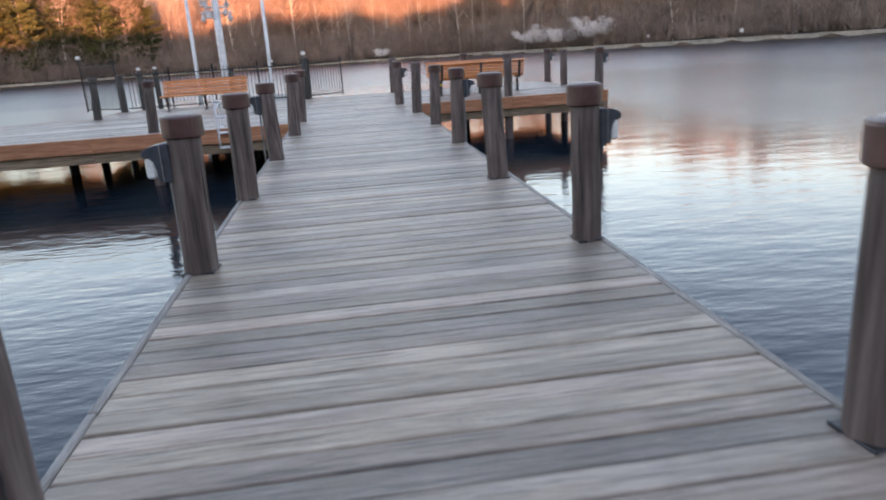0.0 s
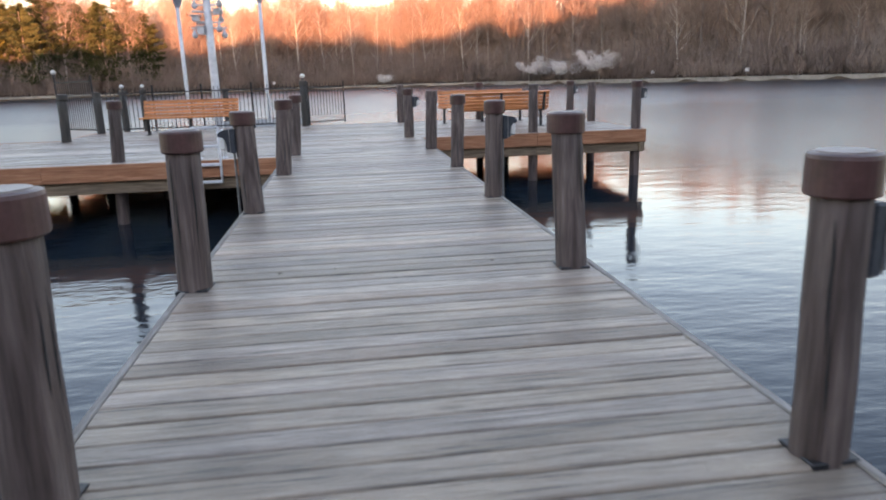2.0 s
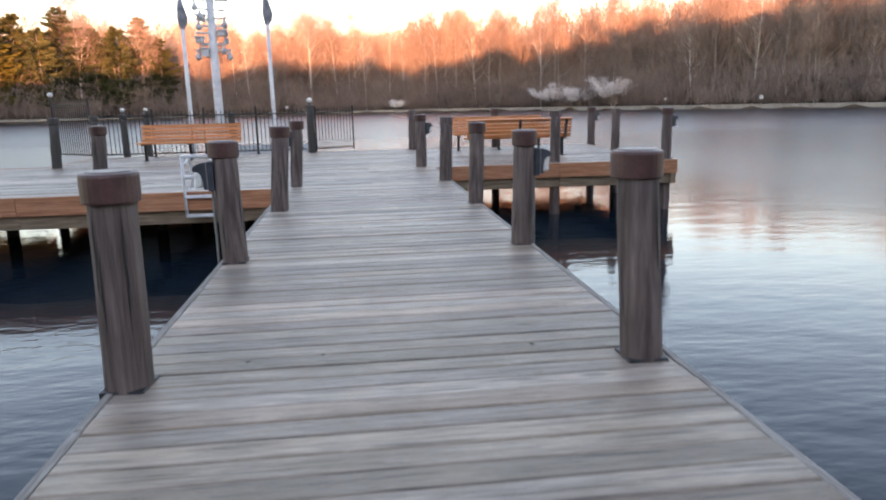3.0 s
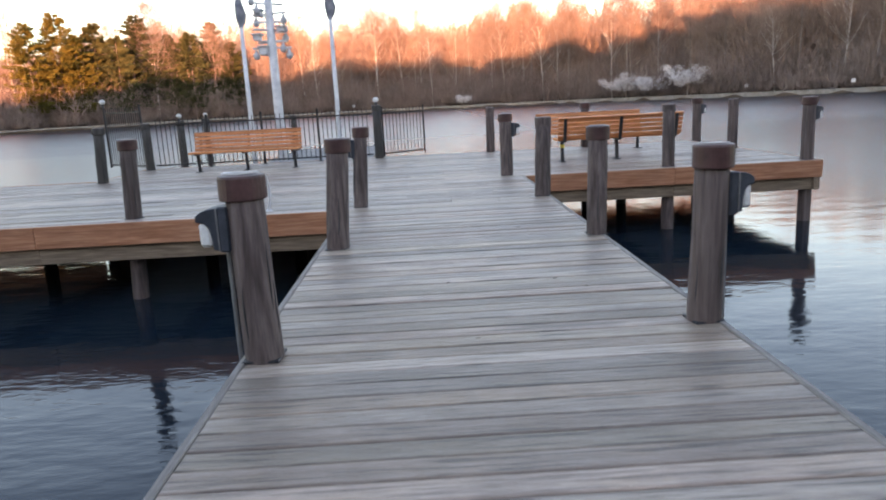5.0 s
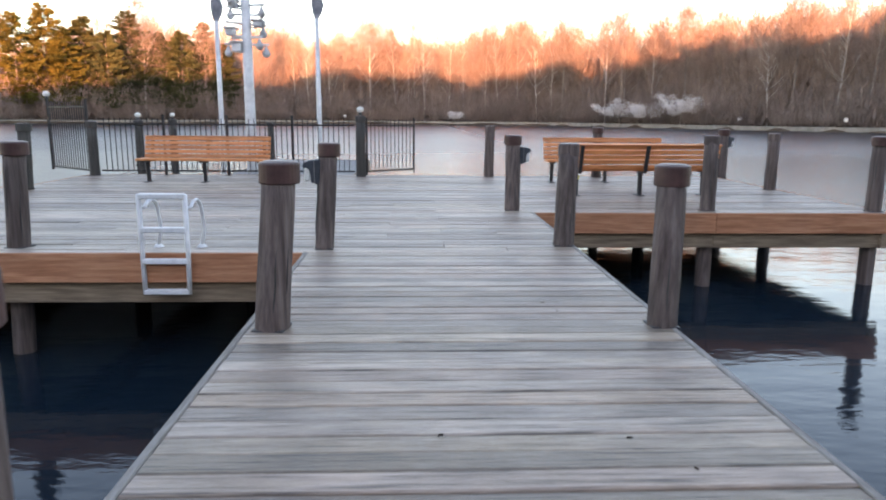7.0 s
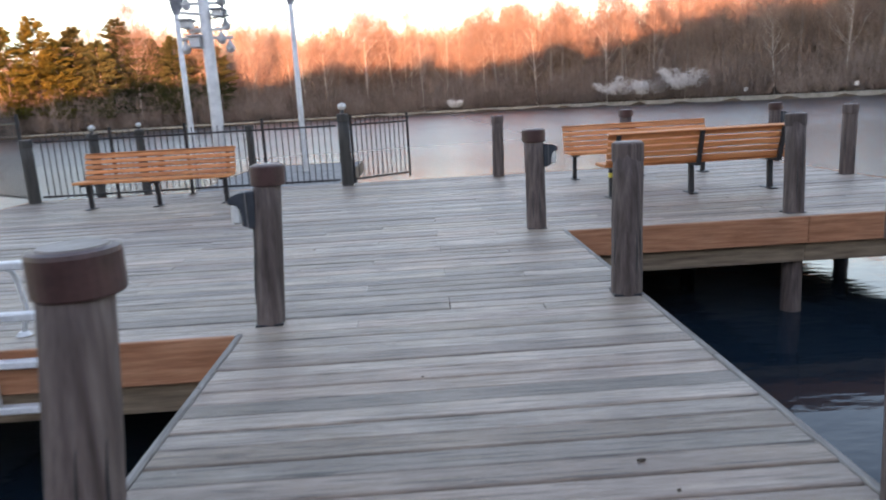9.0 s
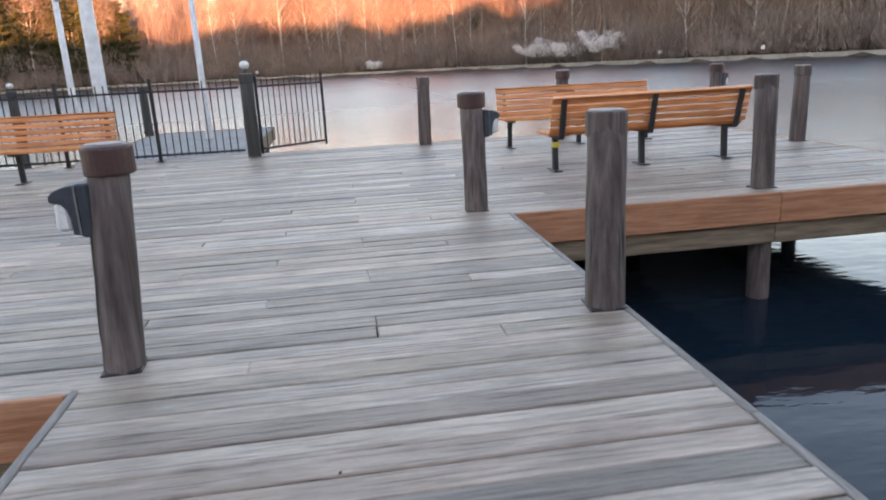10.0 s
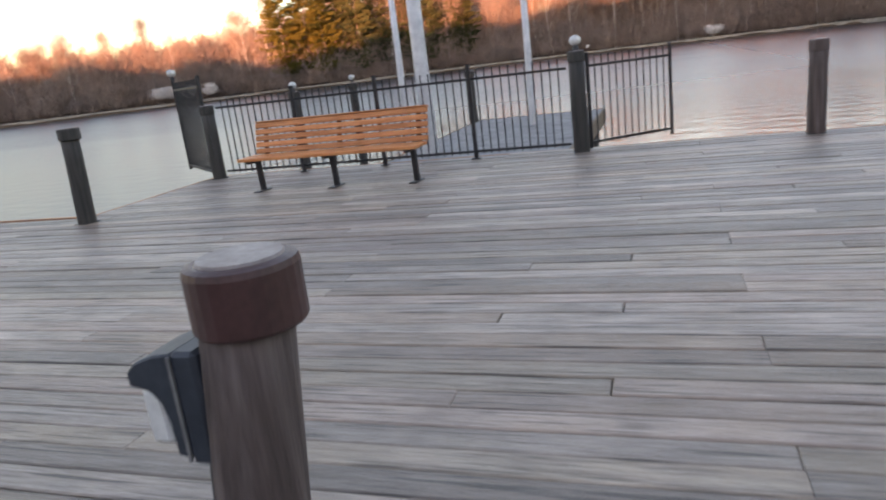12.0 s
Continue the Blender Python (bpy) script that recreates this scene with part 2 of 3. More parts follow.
    rm = N("ShaderNodeMath"); rm.operation = "MULTIPLY"; L(ro.outputs[0], rm.inputs[0]); L(rx.outputs[0], rm.inputs[1])
    # the open reach to the west is ruffled right up to the platform
    wx = N("ShaderNodeMapRange"); L(sep.outputs["X"], wx.inputs[0])
    wx.inputs[1].default_value, wx.inputs[2].default_value, wx.inputs[3].default_value, wx.inputs[4].default_value = -12.0, -3.0, 0.28, 0.0
    wy = N("ShaderNodeMapRange"); L(sep.outputs["Y"], wy.inputs[0])
    wy.inputs[1].default_value, wy.inputs[2].default_value = 6.0, 16.0
    wxy = N("ShaderNodeMath"); wxy.operation = "MULTIPLY"; L(wx.outputs[0], wxy.inputs[0]); L(wy.outputs[0], wxy.inputs[1])
    rw = N("ShaderNodeMath"); rw.operation = "MAXIMUM"; L(rm.outputs[0], rw.inputs[0]); L(wxy.outputs[0], rw.inputs[1])
    # and so is the open water to the east
    ex_ = N("ShaderNodeMapRange"); L(sep.outputs["X"], ex_.inputs[0])
    ex_.inputs[1].default_value, ex_.inputs[2].default_value, ex_.inputs[3].default_value, ex_.inputs[4].default_value = 3.0, 11.0, 0.0, 0.235
    ey_ = N("ShaderNodeMapRange"); L(sep.outputs["Y"], ey_.inputs[0])
    ey_.inputs[1].default_value, ey_.inputs[2].default_value = -6.0, 8.0
    exy = N("ShaderNodeMath"); exy.operation = "MULTIPLY"; L(ex_.outputs[0], exy.inputs[0]); L(ey_.outputs[0], exy.inputs[1])
    re_ = N("ShaderNodeMath"); re_.operation = "MAXIMUM"; L(rw.outputs[0], re_.inputs[0]); L(exy.outputs[0], re_.inputs[1])
    L(re_.outputs[0], b.inputs["Roughness"])
    bp = N("ShaderNodeBump"); bp.inputs["Strength"].default_value = 1.0; bp.inputs["Distance"].default_value = 0.035
    L(s4.outputs[0], bp.inputs["Height"]); L(bp.outputs[0], b.inputs["Normal"])
    return m

M_WATER = water_material()
M_TAG = mat("yellow_tape", [(0.6, 0.45, 0.05), (0.75, 0.6, 0.1)], 0.5, 20.0, bump=0.03)

# ---- helpers of the scene ----
def link_mesh(bm, name, material, smooth=False):
    me = bpy.data.meshes.new(name)
    if smooth:
        for f in bm.faces:
            f.smooth = True
    bm.to_mesh(me); bm.free()
    me.materials.append(material)
    return me

def part(name, bm, material, parent, label="", smooth=False):
    ob = new(name, link_mesh(bm, name, material, smooth))
    ob.parent = parent
    if label:
        tagged(ob, label)
    return ob

def thing(name, label, category, group="", kind="", at=None):
    ob = new(name)
    ob.empty_display_size = 0.1
    if at is not None:
        ob.matrix_world = at
    return tagged(ob, label, category, group, kind)

def box(bm, x0, x1, y0, y1, z0, z1, bev=0.0, m=None):
    ret = bmesh.ops.create_cube(bm, size=1, matrix=Matrix.LocRotScale(((x0 + x1) / 2, (y0 + y1) / 2, (z0 + z1) / 2), None, (x1 - x0, y1 - y0, z1 - z0)))
    vs = ret["verts"]
    if bev:
        es = list({e for v in vs for e in v.link_edges})
        r = bmesh.ops.bevel(bm, geom=es, offset=bev, segments=1, affect="EDGES", profile=0.5)
        vs = list({v for f in r["faces"] for v in f.verts} | {v for v in vs if v.is_valid})
    if m is not None:
        bmesh.ops.transform(bm, matrix=m, verts=vs)
    return bm

def tube(bm, pts, radii, seg=8, caps=True):
    """A round bar through points, with a radius at each."""
    rings = []
    pts = [Vector(p) for p in pts]
    for i, p in enumerate(pts):
        d = (pts[min(i + 1, len(pts) - 1)] - pts[max(i - 1, 0)]).normalized()
        u = d.orthogonal().normalized() if abs(d.z) < 0.95 else Vector((1, 0, 0)).cross(d).normalized()
        v = d.cross(u)
        r = radii[i] if isinstance(radii, (list, tuple)) else radii
        rings.append([bm.verts.new(p + (u * math.cos(a) + v * math.sin(a)) * r) for a in (2 * math.pi * k / seg for k in range(seg))])
    for a, b in zip(rings, rings[1:]):
        for k in range(seg):
            bm.faces.new((a[k], a[(k + 1) % seg], b[(k + 1) % seg], b[k]))
    if caps:
        bm.faces.new(rings[0][::-1]); bm.faces.new(rings[-1])
    return bm

def BM():
    return bmesh.new()

WATER = -1.05
rnd = random.Random(7)

# ---- ground, lake, hills ----
SHORE = [(-400, -60), (-330, 60), (-190, 95), (-120, 125), (-60, 172), (-10, 190), (35, 178), (68, 125), (100, 92), (190, 70), (330, 30), (400, -60)]

def shore_y(x):
    for (a, b), (c, d) in zip(SHORE, SHORE[1:]):
        if a <= x <= c:
            k = (x - a) / (c - a)
            return b + (d - b) * k
    return -60

def ground_z(x, y):
    """Lake bed inside the shore, a low bank round it, woods rising behind it, and an unseen hill added behind the start
    of the pier to shade the dock and the lower trees.
    """
    n = noise.noise((x * 0.02, y * 0.02, 3.0))
    d_far = y - shore_y(x) if abs(x) < 400 else 50
    d_near = -52 - y
    d = max(d_far, d_near)
    if d < 0:
        return -3.0 + 2.0 * max(0, 1 + d / 5)
    z = WATER + 0.05 + min(d, 2.0) * 0.4
    # added hill out of view: its ridge sets where sun meets the far trees
    if d_near > 0:
        k = min(1, d_near / 60)
        return z + (3 * k * k - 2 * k ** 3) * (45.5 - 10 * min(1, max(0, (-x - 58) / 50)) - 1.0 * min(1, max(0, (x + 20) / 40)) + 4 * n + 4.5 * noise.noise((x * 0.09, 7.0, 1.0)))
    k = min(1, max(0, d - 14) / 75)
    return z + (3 * k * k - 2 * k ** 3) * (15 + 5 * n) * (0.8 if x > 45 else min(1, max(0.4, 1 + (x + 85) / 60)))

def grid_mesh(name, xs, ys, fz, material):
    verts = [(x, y, fz(x, y)) for y in ys for x in xs]
    w = len(xs)
    faces = [(j * w + i, j * w + i + 1, (j + 1) * w + i + 1, (j + 1) * w + i) for j in range(len(ys) - 1) for i in range(w - 1)]
    me = bpy.data.meshes.new(name)
    me.from_pydata(verts, [], faces)
    me.polygons.foreach_set("use_smooth", [True] * len(faces))
    me.materials.append(material)
    return new(name, me)

gx = [-3000, -1500, -800, -500] + [-400 + 6 * i for i in range(134)] + [500, 800, 1500, 3000]
gy = [-3000, -1200, -500, -250, -180] + [-150 + 6 * i for i in range(20)] + [-30, 0, 30, 50] + [56 + 4 * i for i in range(48)] + [260, 300, 400, 600, 1200, 3000]
tagged(grid_mesh("ground", gx, gy, ground_z, M_GROUND), "brown leaf-littered banks and wooded slopes round the lake, with an unseen shading hill added behind", "ground", kind="structure")
tagged(grid_mesh("water", [-420, -100, 100, 420], [-62, -20, 60, 200], lambda x, y: WATER, M_WATER), "calm rippled lake water reflecting the evening sky", "water", kind="structure")

# ---- deck of pier and platforms ----
PITCH, THICK = 0.146, 0.038
PIER_X0, PIER_X1 = -1.32, 1.295
Y0, Y_LEFT, Y_RIGHT, Y_END, Y_STEP = -14.0, 5.15, 7.93, 13.70, 10.95
X_FAR_LEFT, X_LEFT, X_RIGHT = -13.0, -7.15, 6.245

def pile(x, y, top, name="pile", lamp=0, r=0.1, lean=(0, 0), capped=True, grey=False, dark=False, label="", bottom=-2.4, lamp_turn=0):
    """A round timber pile with its collar cap, and where lamp is -1 or 1 a box lamp on that side with its conduit."""
    tag = label or ("weathered round timber pile with a %s cap" % ("grey" if grey else "brown") + (" and dark box lamp" if lamp else " standing through the deck"))
    th = thing(name, tag, "post", "piles of the pier", at=Matrix.Translation((x, y, 0)))
    rr = random.Random(round(x * 131 + y * 977))
    bm = BM()
    seg, rows = 20, [z for z in (bottom, -1.0, -0.3, 0.0, 0.25, 0.5, 0.75) if z < top - 0.1] + [top - 0.06]
    rings = []
    lob = [1 + rr.uniform(-0.035, 0.035) for _ in range(seg)]
    for z in rows:
        off = Vector((lean[0] * z + rr.uniform(-0.003, 0.003), lean[1] * z + rr.uniform(-0.003, 0.003), z))
        k = r * (1.03 - 0.05 * max(z, 0) / max(top, 0.1))
        rings.append([bm.verts.new(off + Vector((math.cos(2 * math.pi * i / seg), math.sin(2 * math.pi * i / seg), 0)) * k * lob[i] * (1 + rr.uniform(-0.01, 0.01))) for i in range(seg)])
    for a, b in zip(rings, rings[1:]):
        for i in range(seg):
            bm.faces.new((a[i], a[(i + 1) % seg], b[(i + 1) % seg], b[i]))
    bm.faces.new(rings[-1])
    part("shaft", bm, M_DARKPILE if dark else M_PILE, th, smooth=True)
    if capped:
        # dark plate stands in for the shaded gap where planks are notched round the pile
        bm = BM()
        q = r * 0.98
        box(bm, -q, q, -q, q, -0.03, 0.007, 0.004, Matrix.Rotation(rr.uniform(-0.12, 0.12), 4, "Z"))
        part("base_plate", bm, M_IRON, th, "dark plate painted in for the shaded notch round the foot")
    # drying cracks
    for _ in range(3 if capped else 0):
        a = rr.uniform(math.pi, 2 * math.pi)
        z0 = rr.uniform(0.05, 0.4); z1 = min(top - 0.15, z0 + rr.uniform(0.25, 0.5))
        bm = BM()
        pts = []
        for k in range(5):
            z = z0 + (z1 - z0) * k / 4
            aa = a + rr.uniform(-0.04, 0.04)
            pts.append((math.cos(aa) * r * 1.0 + lean[0] * z, math.sin(aa) * r * 1.0 + lean[1] * z, z))
        tube(bm, pts, [0.001, 0.005, 0.006, 0.004, 0.001], 5)
        part("crack", bm, M_IRON, th, "dark drying crack")
    if capped:
        bm = BM()
        cx, cy = lean[0] * top, lean[1] * top
        cf = 1.07 if grey else 1.22
        prof = [(r * cf * 0.95, top - 0.125), (r * cf, top - 0.118), (r * cf, top - 0.012), (r * cf * 0.97, top), (r * cf * 0.85, top + 0.004)]
        rg = [[bm.verts.new((cx + math.cos(2 * math.pi * i / 28) * q, cy + math.sin(2 * math.pi * i / 28) * q, z)) for i in range(28)] for q, z in prof]
        for a, b in zip(rg, rg[1:]):
            for i in range(28):
                bm.faces.new((a[i], a[(i + 1) % 28], b[(i + 1) % 28], b[i]))
        bm.faces.new(rg[0][::-1]); bm.faces.new(rg[-1])
        cap = part("cap", bm, M_DARKPILE if dark else M_PILE if grey else M_CAP, th, "" if grey else "red-brown collar cap")
        bm = BM()
        bmesh.ops.create_cone(bm, segments=28, radius1=r * 0.95, radius2=r * 0.9, depth=0.008, cap_ends=True, matrix=Matrix.Translation((cx, cy, top + 0.006)))
        part("cap_top", bm, M_DIAL, cap, "worn pale cap top")
    if lamp:
        zt = top - 0.15
        k = 0.84
        rot = Matrix.Translation((lean[0] * 0.8, lean[1] * 0.8, 0)) @ Matrix.Rotation((0 if lamp > 0 else math.pi) + radians(lamp_turn), 4, "Z")
        fit_ = rot @ Matrix.Translation((r * 0.95, 0, zt)) @ Matrix.Diagonal((k, k, k, 1))
        bm = BM()
        box(bm, -0.02, 0.045, -0.085, 0.085, -0.28, 0.0, 0.01, fit_)
        lampb = part("lamp_box", bm, M_BOX, th, "dark blue-grey lamp housing")
        bm = BM()
        prof = [(0.045, -0.005), (0.10, -0.012), (0.15, -0.03), (0.178, -0.055), (0.178, -0.088), (0.125, -0.10), (0.10, -0.13), (0.088, -0.18), (0.085, -0.262), (0.045, -0.268)]
        fr = [bm.verts.new(fit_ @ Vector((px_, -0.08, pz_))) for px_, pz_ in prof]
        bk = [bm.verts.new(fit_ @ Vector((px_, 0.08, pz_))) for px_, pz_ in prof]
        for i in range(len(prof)):
            j = (i + 1) % len(prof)
            bm.faces.new((fr[i], fr[j], bk[j], bk[i]))
        bm.faces.new(fr[::-1]); bm.faces.new(bk)
        bmesh.ops.recalc_face_normals(bm, faces=bm.faces)
        bmesh.ops.bevel(bm, geom=list(bm.edges), offset=0.004, segments=1, affect="EDGES")
        part("visor", bm, M_BOX, lampb)
        bm = BM()
        box(bm, 0.09, 0.165, -0.074, 0.074, -0.245, -0.092, 0.018, fit_)
        part("diffuser", bm, M_DIFF, lampb, "white lamp diffuser")
        for sy in (-1, 1):
            bm = BM()
            box(bm, 0.042, 0.05, sy * 0.086 - 0.003, sy * 0.086 + 0.003, -0.27, -0.01, 0.0, fit_)
            part("seam", bm, M_PIPE, lampb, "pale seam between cover and back box")
        bm = BM()
        tube(bm, [rot @ Vector((r + 0.012, 0.0, z)) for z in (zt - 0.23, 0.1, -0.9)], 0.012, 8)
        part("conduit", bm, M_PIPE, th, "thin grey conduit")
    return th

PILES = [  # x, y, top, lamp, lean to the side and along the pier
    (-1.245, -7.5, 0.96, 0, 0, 0), (1.285, -7.47, 0.97, 0, 0, 0),
    (-1.253, -4.857, 0.953, -1, 0.015, 0.04), (1.21, -5.007, 0.973, 1, -0.005, 0.023),
    (-1.258, -2.571, 0.964, 0, 0.018, 0.005), (1.152, -2.603, 0.987, 0, -0.032, 0.06),
    (-1.217, 0.011, 0.962, -1, -0.038, 0.07), (1.223, 0.214, 0.981, 1, 0.014, -0.03),
    (-1.16, 2.776, 0.992, 0, 0.06, 0.11), (1.247, 2.801, 0.98, 0, 0.048, 0.12),
    (-1.172, 5.355, 1.003, -1, 0.058, 0.09), (1.207, 5.531, 0.999, 0, 0.047, 0.12), (1.054, 8.161, 1.01, 1, 0.006, 0.11),
    (1.295, 13.52, 1.06, 0, 0.01, 0.0), (3.6, 13.45, 1.05, 0, 0, 0), (6.42, 13.65, 1.02, 1, 0, 0), (6.12, 10.95, 1.0, 0, 0, 0), (6.14, 8.1, 1.03, 1, 0, 0),
    (3.788, 8.134, 1.021, 0, 0.03, 0.09), (-4.1, 5.42, 1.0, 0, 0.04, 0.02), (-6.85, 10.669, 1.09, 0, 0.05, 0), (-9.6, 5.36, 1.0, 0, 0, 0), (-10.6, 10.75, 1.0, 0, 0, 0),
    (-6.95, 13.46, 1.1, 0, 0, 0), (-1.42, 13.42, 1.25, 0, 0, 0),
]
DARK = {(-6.95, 13.46), (-1.42, 13.42), (-6.85, 10.669), (-10.6, 10.75)}
GREY = {(1.207, 5.531), (3.788, 8.134), (6.12, 10.95), (1.295, 13.52), (-6.95, 13.46), (-1.42, 13.42)}
SLIM = {(1.21, -5.007), (1.223, 0.214), (1.247, 2.801), (-1.172, 5.355)}
for px_, py_, tp, lm, lx, ly in PILES:
    pile(px_, py_, tp, lamp=lm, r=0.089 if (px_, py_) in SLIM else 0.1, lamp_turn=18 if lm > 0 else 0, lean=(lx, ly), grey=(px_, py_) in GREY, dark=(px_, py_) in DARK)

# ---- benches ----
def bench(at, label):
    """A 2.4 m park bench, seat and back of timber slats on three iron supports; its front is towards -y."""
    th = thing("park_bench", label, "bench", "benches on the platform", at=at)
    for x in (-1.07, 0.0, 1.07):
        bm = BM()
        box(bm, x - 0.03, x + 0.03, -0.03, 0.03, 0.0, 0.40, 0.004, Matrix.Rotation(radians(3), 4, "X"))
        leg = part("leg", bm, M_IRON, th)
        bm = BM()
        box(bm, x - 0.05, x + 0.05, -0.16, 0.12, 0.0, 0.014, 0.004)
        part("foot_plate", bm, M_IRON, leg)
        bm = BM()
        box(bm, x - 0.028, x + 0.028, -0.24, 0.2, 0.375, 0.41, 0.004)
        part("seat_bracket", bm, M_IRON, th)
        bm = BM()
        box(bm, x - 0.028, x + 0.028, -0.02, 0.02, 0.0, 0.45, 0.004, Matrix.Translation((0, 0.2, 0.39)) @ Matrix.Rotation(radians(-14), 4, "X"))
        part("back_bracket", bm, M_IRON, th)
    for k, y in enumerate((-0.23, -0.125, -0.02, 0.085)):
        bm = BM()
        box(bm, -1.2, 1.2, y - 0.045, y + 0.045, 0.411, 0.449, 0.006)
        part("seat_slat", bm, M_SLAT, th)
    tilt = Matrix.Translation((0, 0.2, 0.39)) @ Matrix.Rotation(radians(-14), 4, "X")
    for k in range(5):
        z = 0.055 + k * 0.082
        bm = BM()
        box(bm, -1.2, 1.2, -0.055, -0.021, z, z + 0.063, 0.006, tilt)
        part("back_slat", bm, M_SLAT, th)
    bm = BM()
    box(bm, -1.2, 1.2, -0.058, 0.022, 0.452, 0.470, 0.006, tilt)
    part("top_slat", bm, M_SLAT, th)
    return th

first = bench(pose(-4.26, 12.05, 0, 0, 0, -2), "orange timber slat bench with black iron legs beside the fence")
b2 = copy_thing(first, pose(3.47, 12.3, 0, 0, 0, 1))
tagged(b2, "orange timber slat bench facing another bench across the deck")
b3 = copy_thing(first, pose(3.42, 9.97, 0, 0, 0, 182))
tagged(b3, "orange timber bench with its slatted back and iron brackets showing")

bm = BM(); box(bm, 1.035, 1.105, -0.035, 0.035, 0.27, 0.33, 0.004)
part("tag", bm, M_TAG, b3, "yellow band on the end leg")

# ---- ladder ----
lad = thing("swim_ladder", "white metal swim ladder hooked on the platform edge", "ladder", at=Matrix.Translation((-2.59, 5.06, 0)))
for sx in (-0.208, 0.208):
    bm = BM(); tube(bm, [(sx, 0.0, 0.55), (sx, 0.0, 0.0), (sx * 0.97, -0.01, -0.38)], 0.022, 10)
    part("side_rail", bm, M_WHITE, lad, smooth=True)
    bm = BM()
    pts = [(sx, 0.0, 0.42)] + [(sx + 0.03, 0.20 - 0.17 * math.cos(a), 0.36 + 0.12 * math.sin(a)) for a in (0.6, 1.2, 1.8, 2.4, 3.0)] + [(sx + 0.04, 0.40, 0.18), (sx + 0.02, 0.36, 0.012)]
    tube(bm, pts, 0.017, 8)
    part("handrail", bm, M_WHITE, lad, smooth=True)
    bm = BM(); bmesh.ops.create_cone(bm, segments=14, radius1=0.05, radius2=0.03, depth=0.025, cap_ends=True, matrix=Matrix.Translation((sx + 0.02, 0.36, 0.0125)))
    part("flange", bm, M_WHITE, lad)
for z in (0.535, 0.225, -0.07, -0.36):
    bm = BM(); box(bm, -0.208, 0.208, -0.035, 0.035, z - 0.024, z + 0.024, 0.008)
    part("step", bm, M_WHITE, lad)

# ---- fence ----
def picket_panel(th, a, b, h=1.18, gap=0.105, name="picket"):
    a, b = Vector((*a, 0)), Vector((*b, 0))
    d = b - a; L_ = d.length; ang = math.atan2(d.y, d.x)
    m = Matrix.Translation(a) @ Matrix.Rotation(ang, 4, "Z")
    for z in (0.08, h - 0.14):
        bm = BM(); box(bm, 0, L_, -0.014, 0.014, z, z + 0.032, 0.003, m)
        part("rail", bm, M_IRON, th)
    n = int(L_ / gap)
    bm = BM(); box(bm, -0.008, 0.008, -0.008, 0.008, 0.06, h, 0.002)
    me = link_mesh(bm, name, M_IRON)
    for i in range(1, n):
        ob = new(name, me); ob.parent = th
        ob.matrix_local = Matrix.Translation(m @ Vector((L_ * i / n, 0, 0)))

fen = thing("picket_fence", "black metal picket fence along the far deck edge", "fence")
XF = [-6.83, -5.5, -4.2, -2.85, -1.56]
for xa, xb in zip(XF, XF[1:]):
    picket_panel(fen, (xa, 13.52), (xb, 13.50))
for x in XF[1:-1]:
    bm = BM(); box(bm, x - 0.025, x + 0.025, 13.485, 13.535, 0.0, 1.25, 0.004)
    pst = part("fence_post", bm, M_IRON, fen)
    bm = BM(); box(bm, x - 0.06, x + 0.06, 13.45, 13.57, 0.0, 0.012, 0.003)
    part("foot_plate", bm, M_IRON, pst)
for (a, b) in (((-1.3, 13.52), (-0.31, 14.3)), ((-7.07, 13.55), (-8.45, 14.75))):
    wing = thing("fence_wing", "black picket wing panel reaching out over the water", "fence", "fence wings")
    tall = 1.52 if a[0] < -5 else 1.18
    picket_panel(wing, a, b, h=tall)
    for q in (a, b):
        bm = BM(); box(bm, q[0] - 0.022, q[0] + 0.022, q[1] - 0.022, q[1] + 0.022, 0.02, tall + 0.04, 0.003)
        part("fence_post", bm, M_IRON, wing)

# ---- bird poles and far piles on the low float behind the fence ----
def pole(x, y, z0, top, r, name, label):
    th = thing(name, label, "pole", at=Matrix.Translation((x, y, z0)))
    bm = BM(); tube(bm, [(0, 0, 0), (0, 0, (top - z0) * 0.5), (0, 0, top - z0)], [r, r * 0.9, r * 0.75], 14)
    part("mast", bm, M_WHITE, th, smooth=True)
    return th

main = pole(-4.14, 15.4, -1.6, 4.79, 0.13, "bird_pole", "tall white pole with cross arms and hanging bird gourds")
rr = random.Random(5)
for i, z in enumerate((4.5, 4.2, 3.95, 3.7, 3.5, 3.3, 3.0, 2.85)):
    zz = z + 1.6
    ang = (i % 3) * 0.55 - 0.4
    m = Matrix.Translation((0, 0, zz)) @ Matrix.Rotation(ang, 4, "Z")
    ln = 0.42 + 0.08 * (i % 2)
    bm = BM(); box(bm, -ln, ln, -0.03, 0.03, -0.025, 0.025, 0.006, m)
    arm = part("cross_arm", bm, M_WHITE, main)
    for s in (-1, 1):
        if rr.random() < 0.8:
            bm = BM()
            c = m @ Vector((s * (ln - 0.08), 0, -0.17))
            prof = [(0.012, 0.145), (0.03, 0.11), (0.045, 0.06), (0.085, 0.0), (0.09, -0.05), (0.06, -0.1), (0.01, -0.12)]
            rg = [[bm.verts.new(c + Vector((math.cos(k * math.pi / 5) * q, math.sin(k * math.pi / 5) * q, h))) for k in range(10)] for q, h in prof]
            for a, b in zip(rg, rg[1:]):
                for k in range(10):
                    bm.faces.new((a[k], a[(k + 1) % 10], b[(k + 1) % 10], b[k]))
            bm.faces.new(rg[0]); bm.faces.new(rg[-1][::-1])
            part("gourd", bm, M_GOURD, arm, "grey plastic bird gourd", smooth=True)
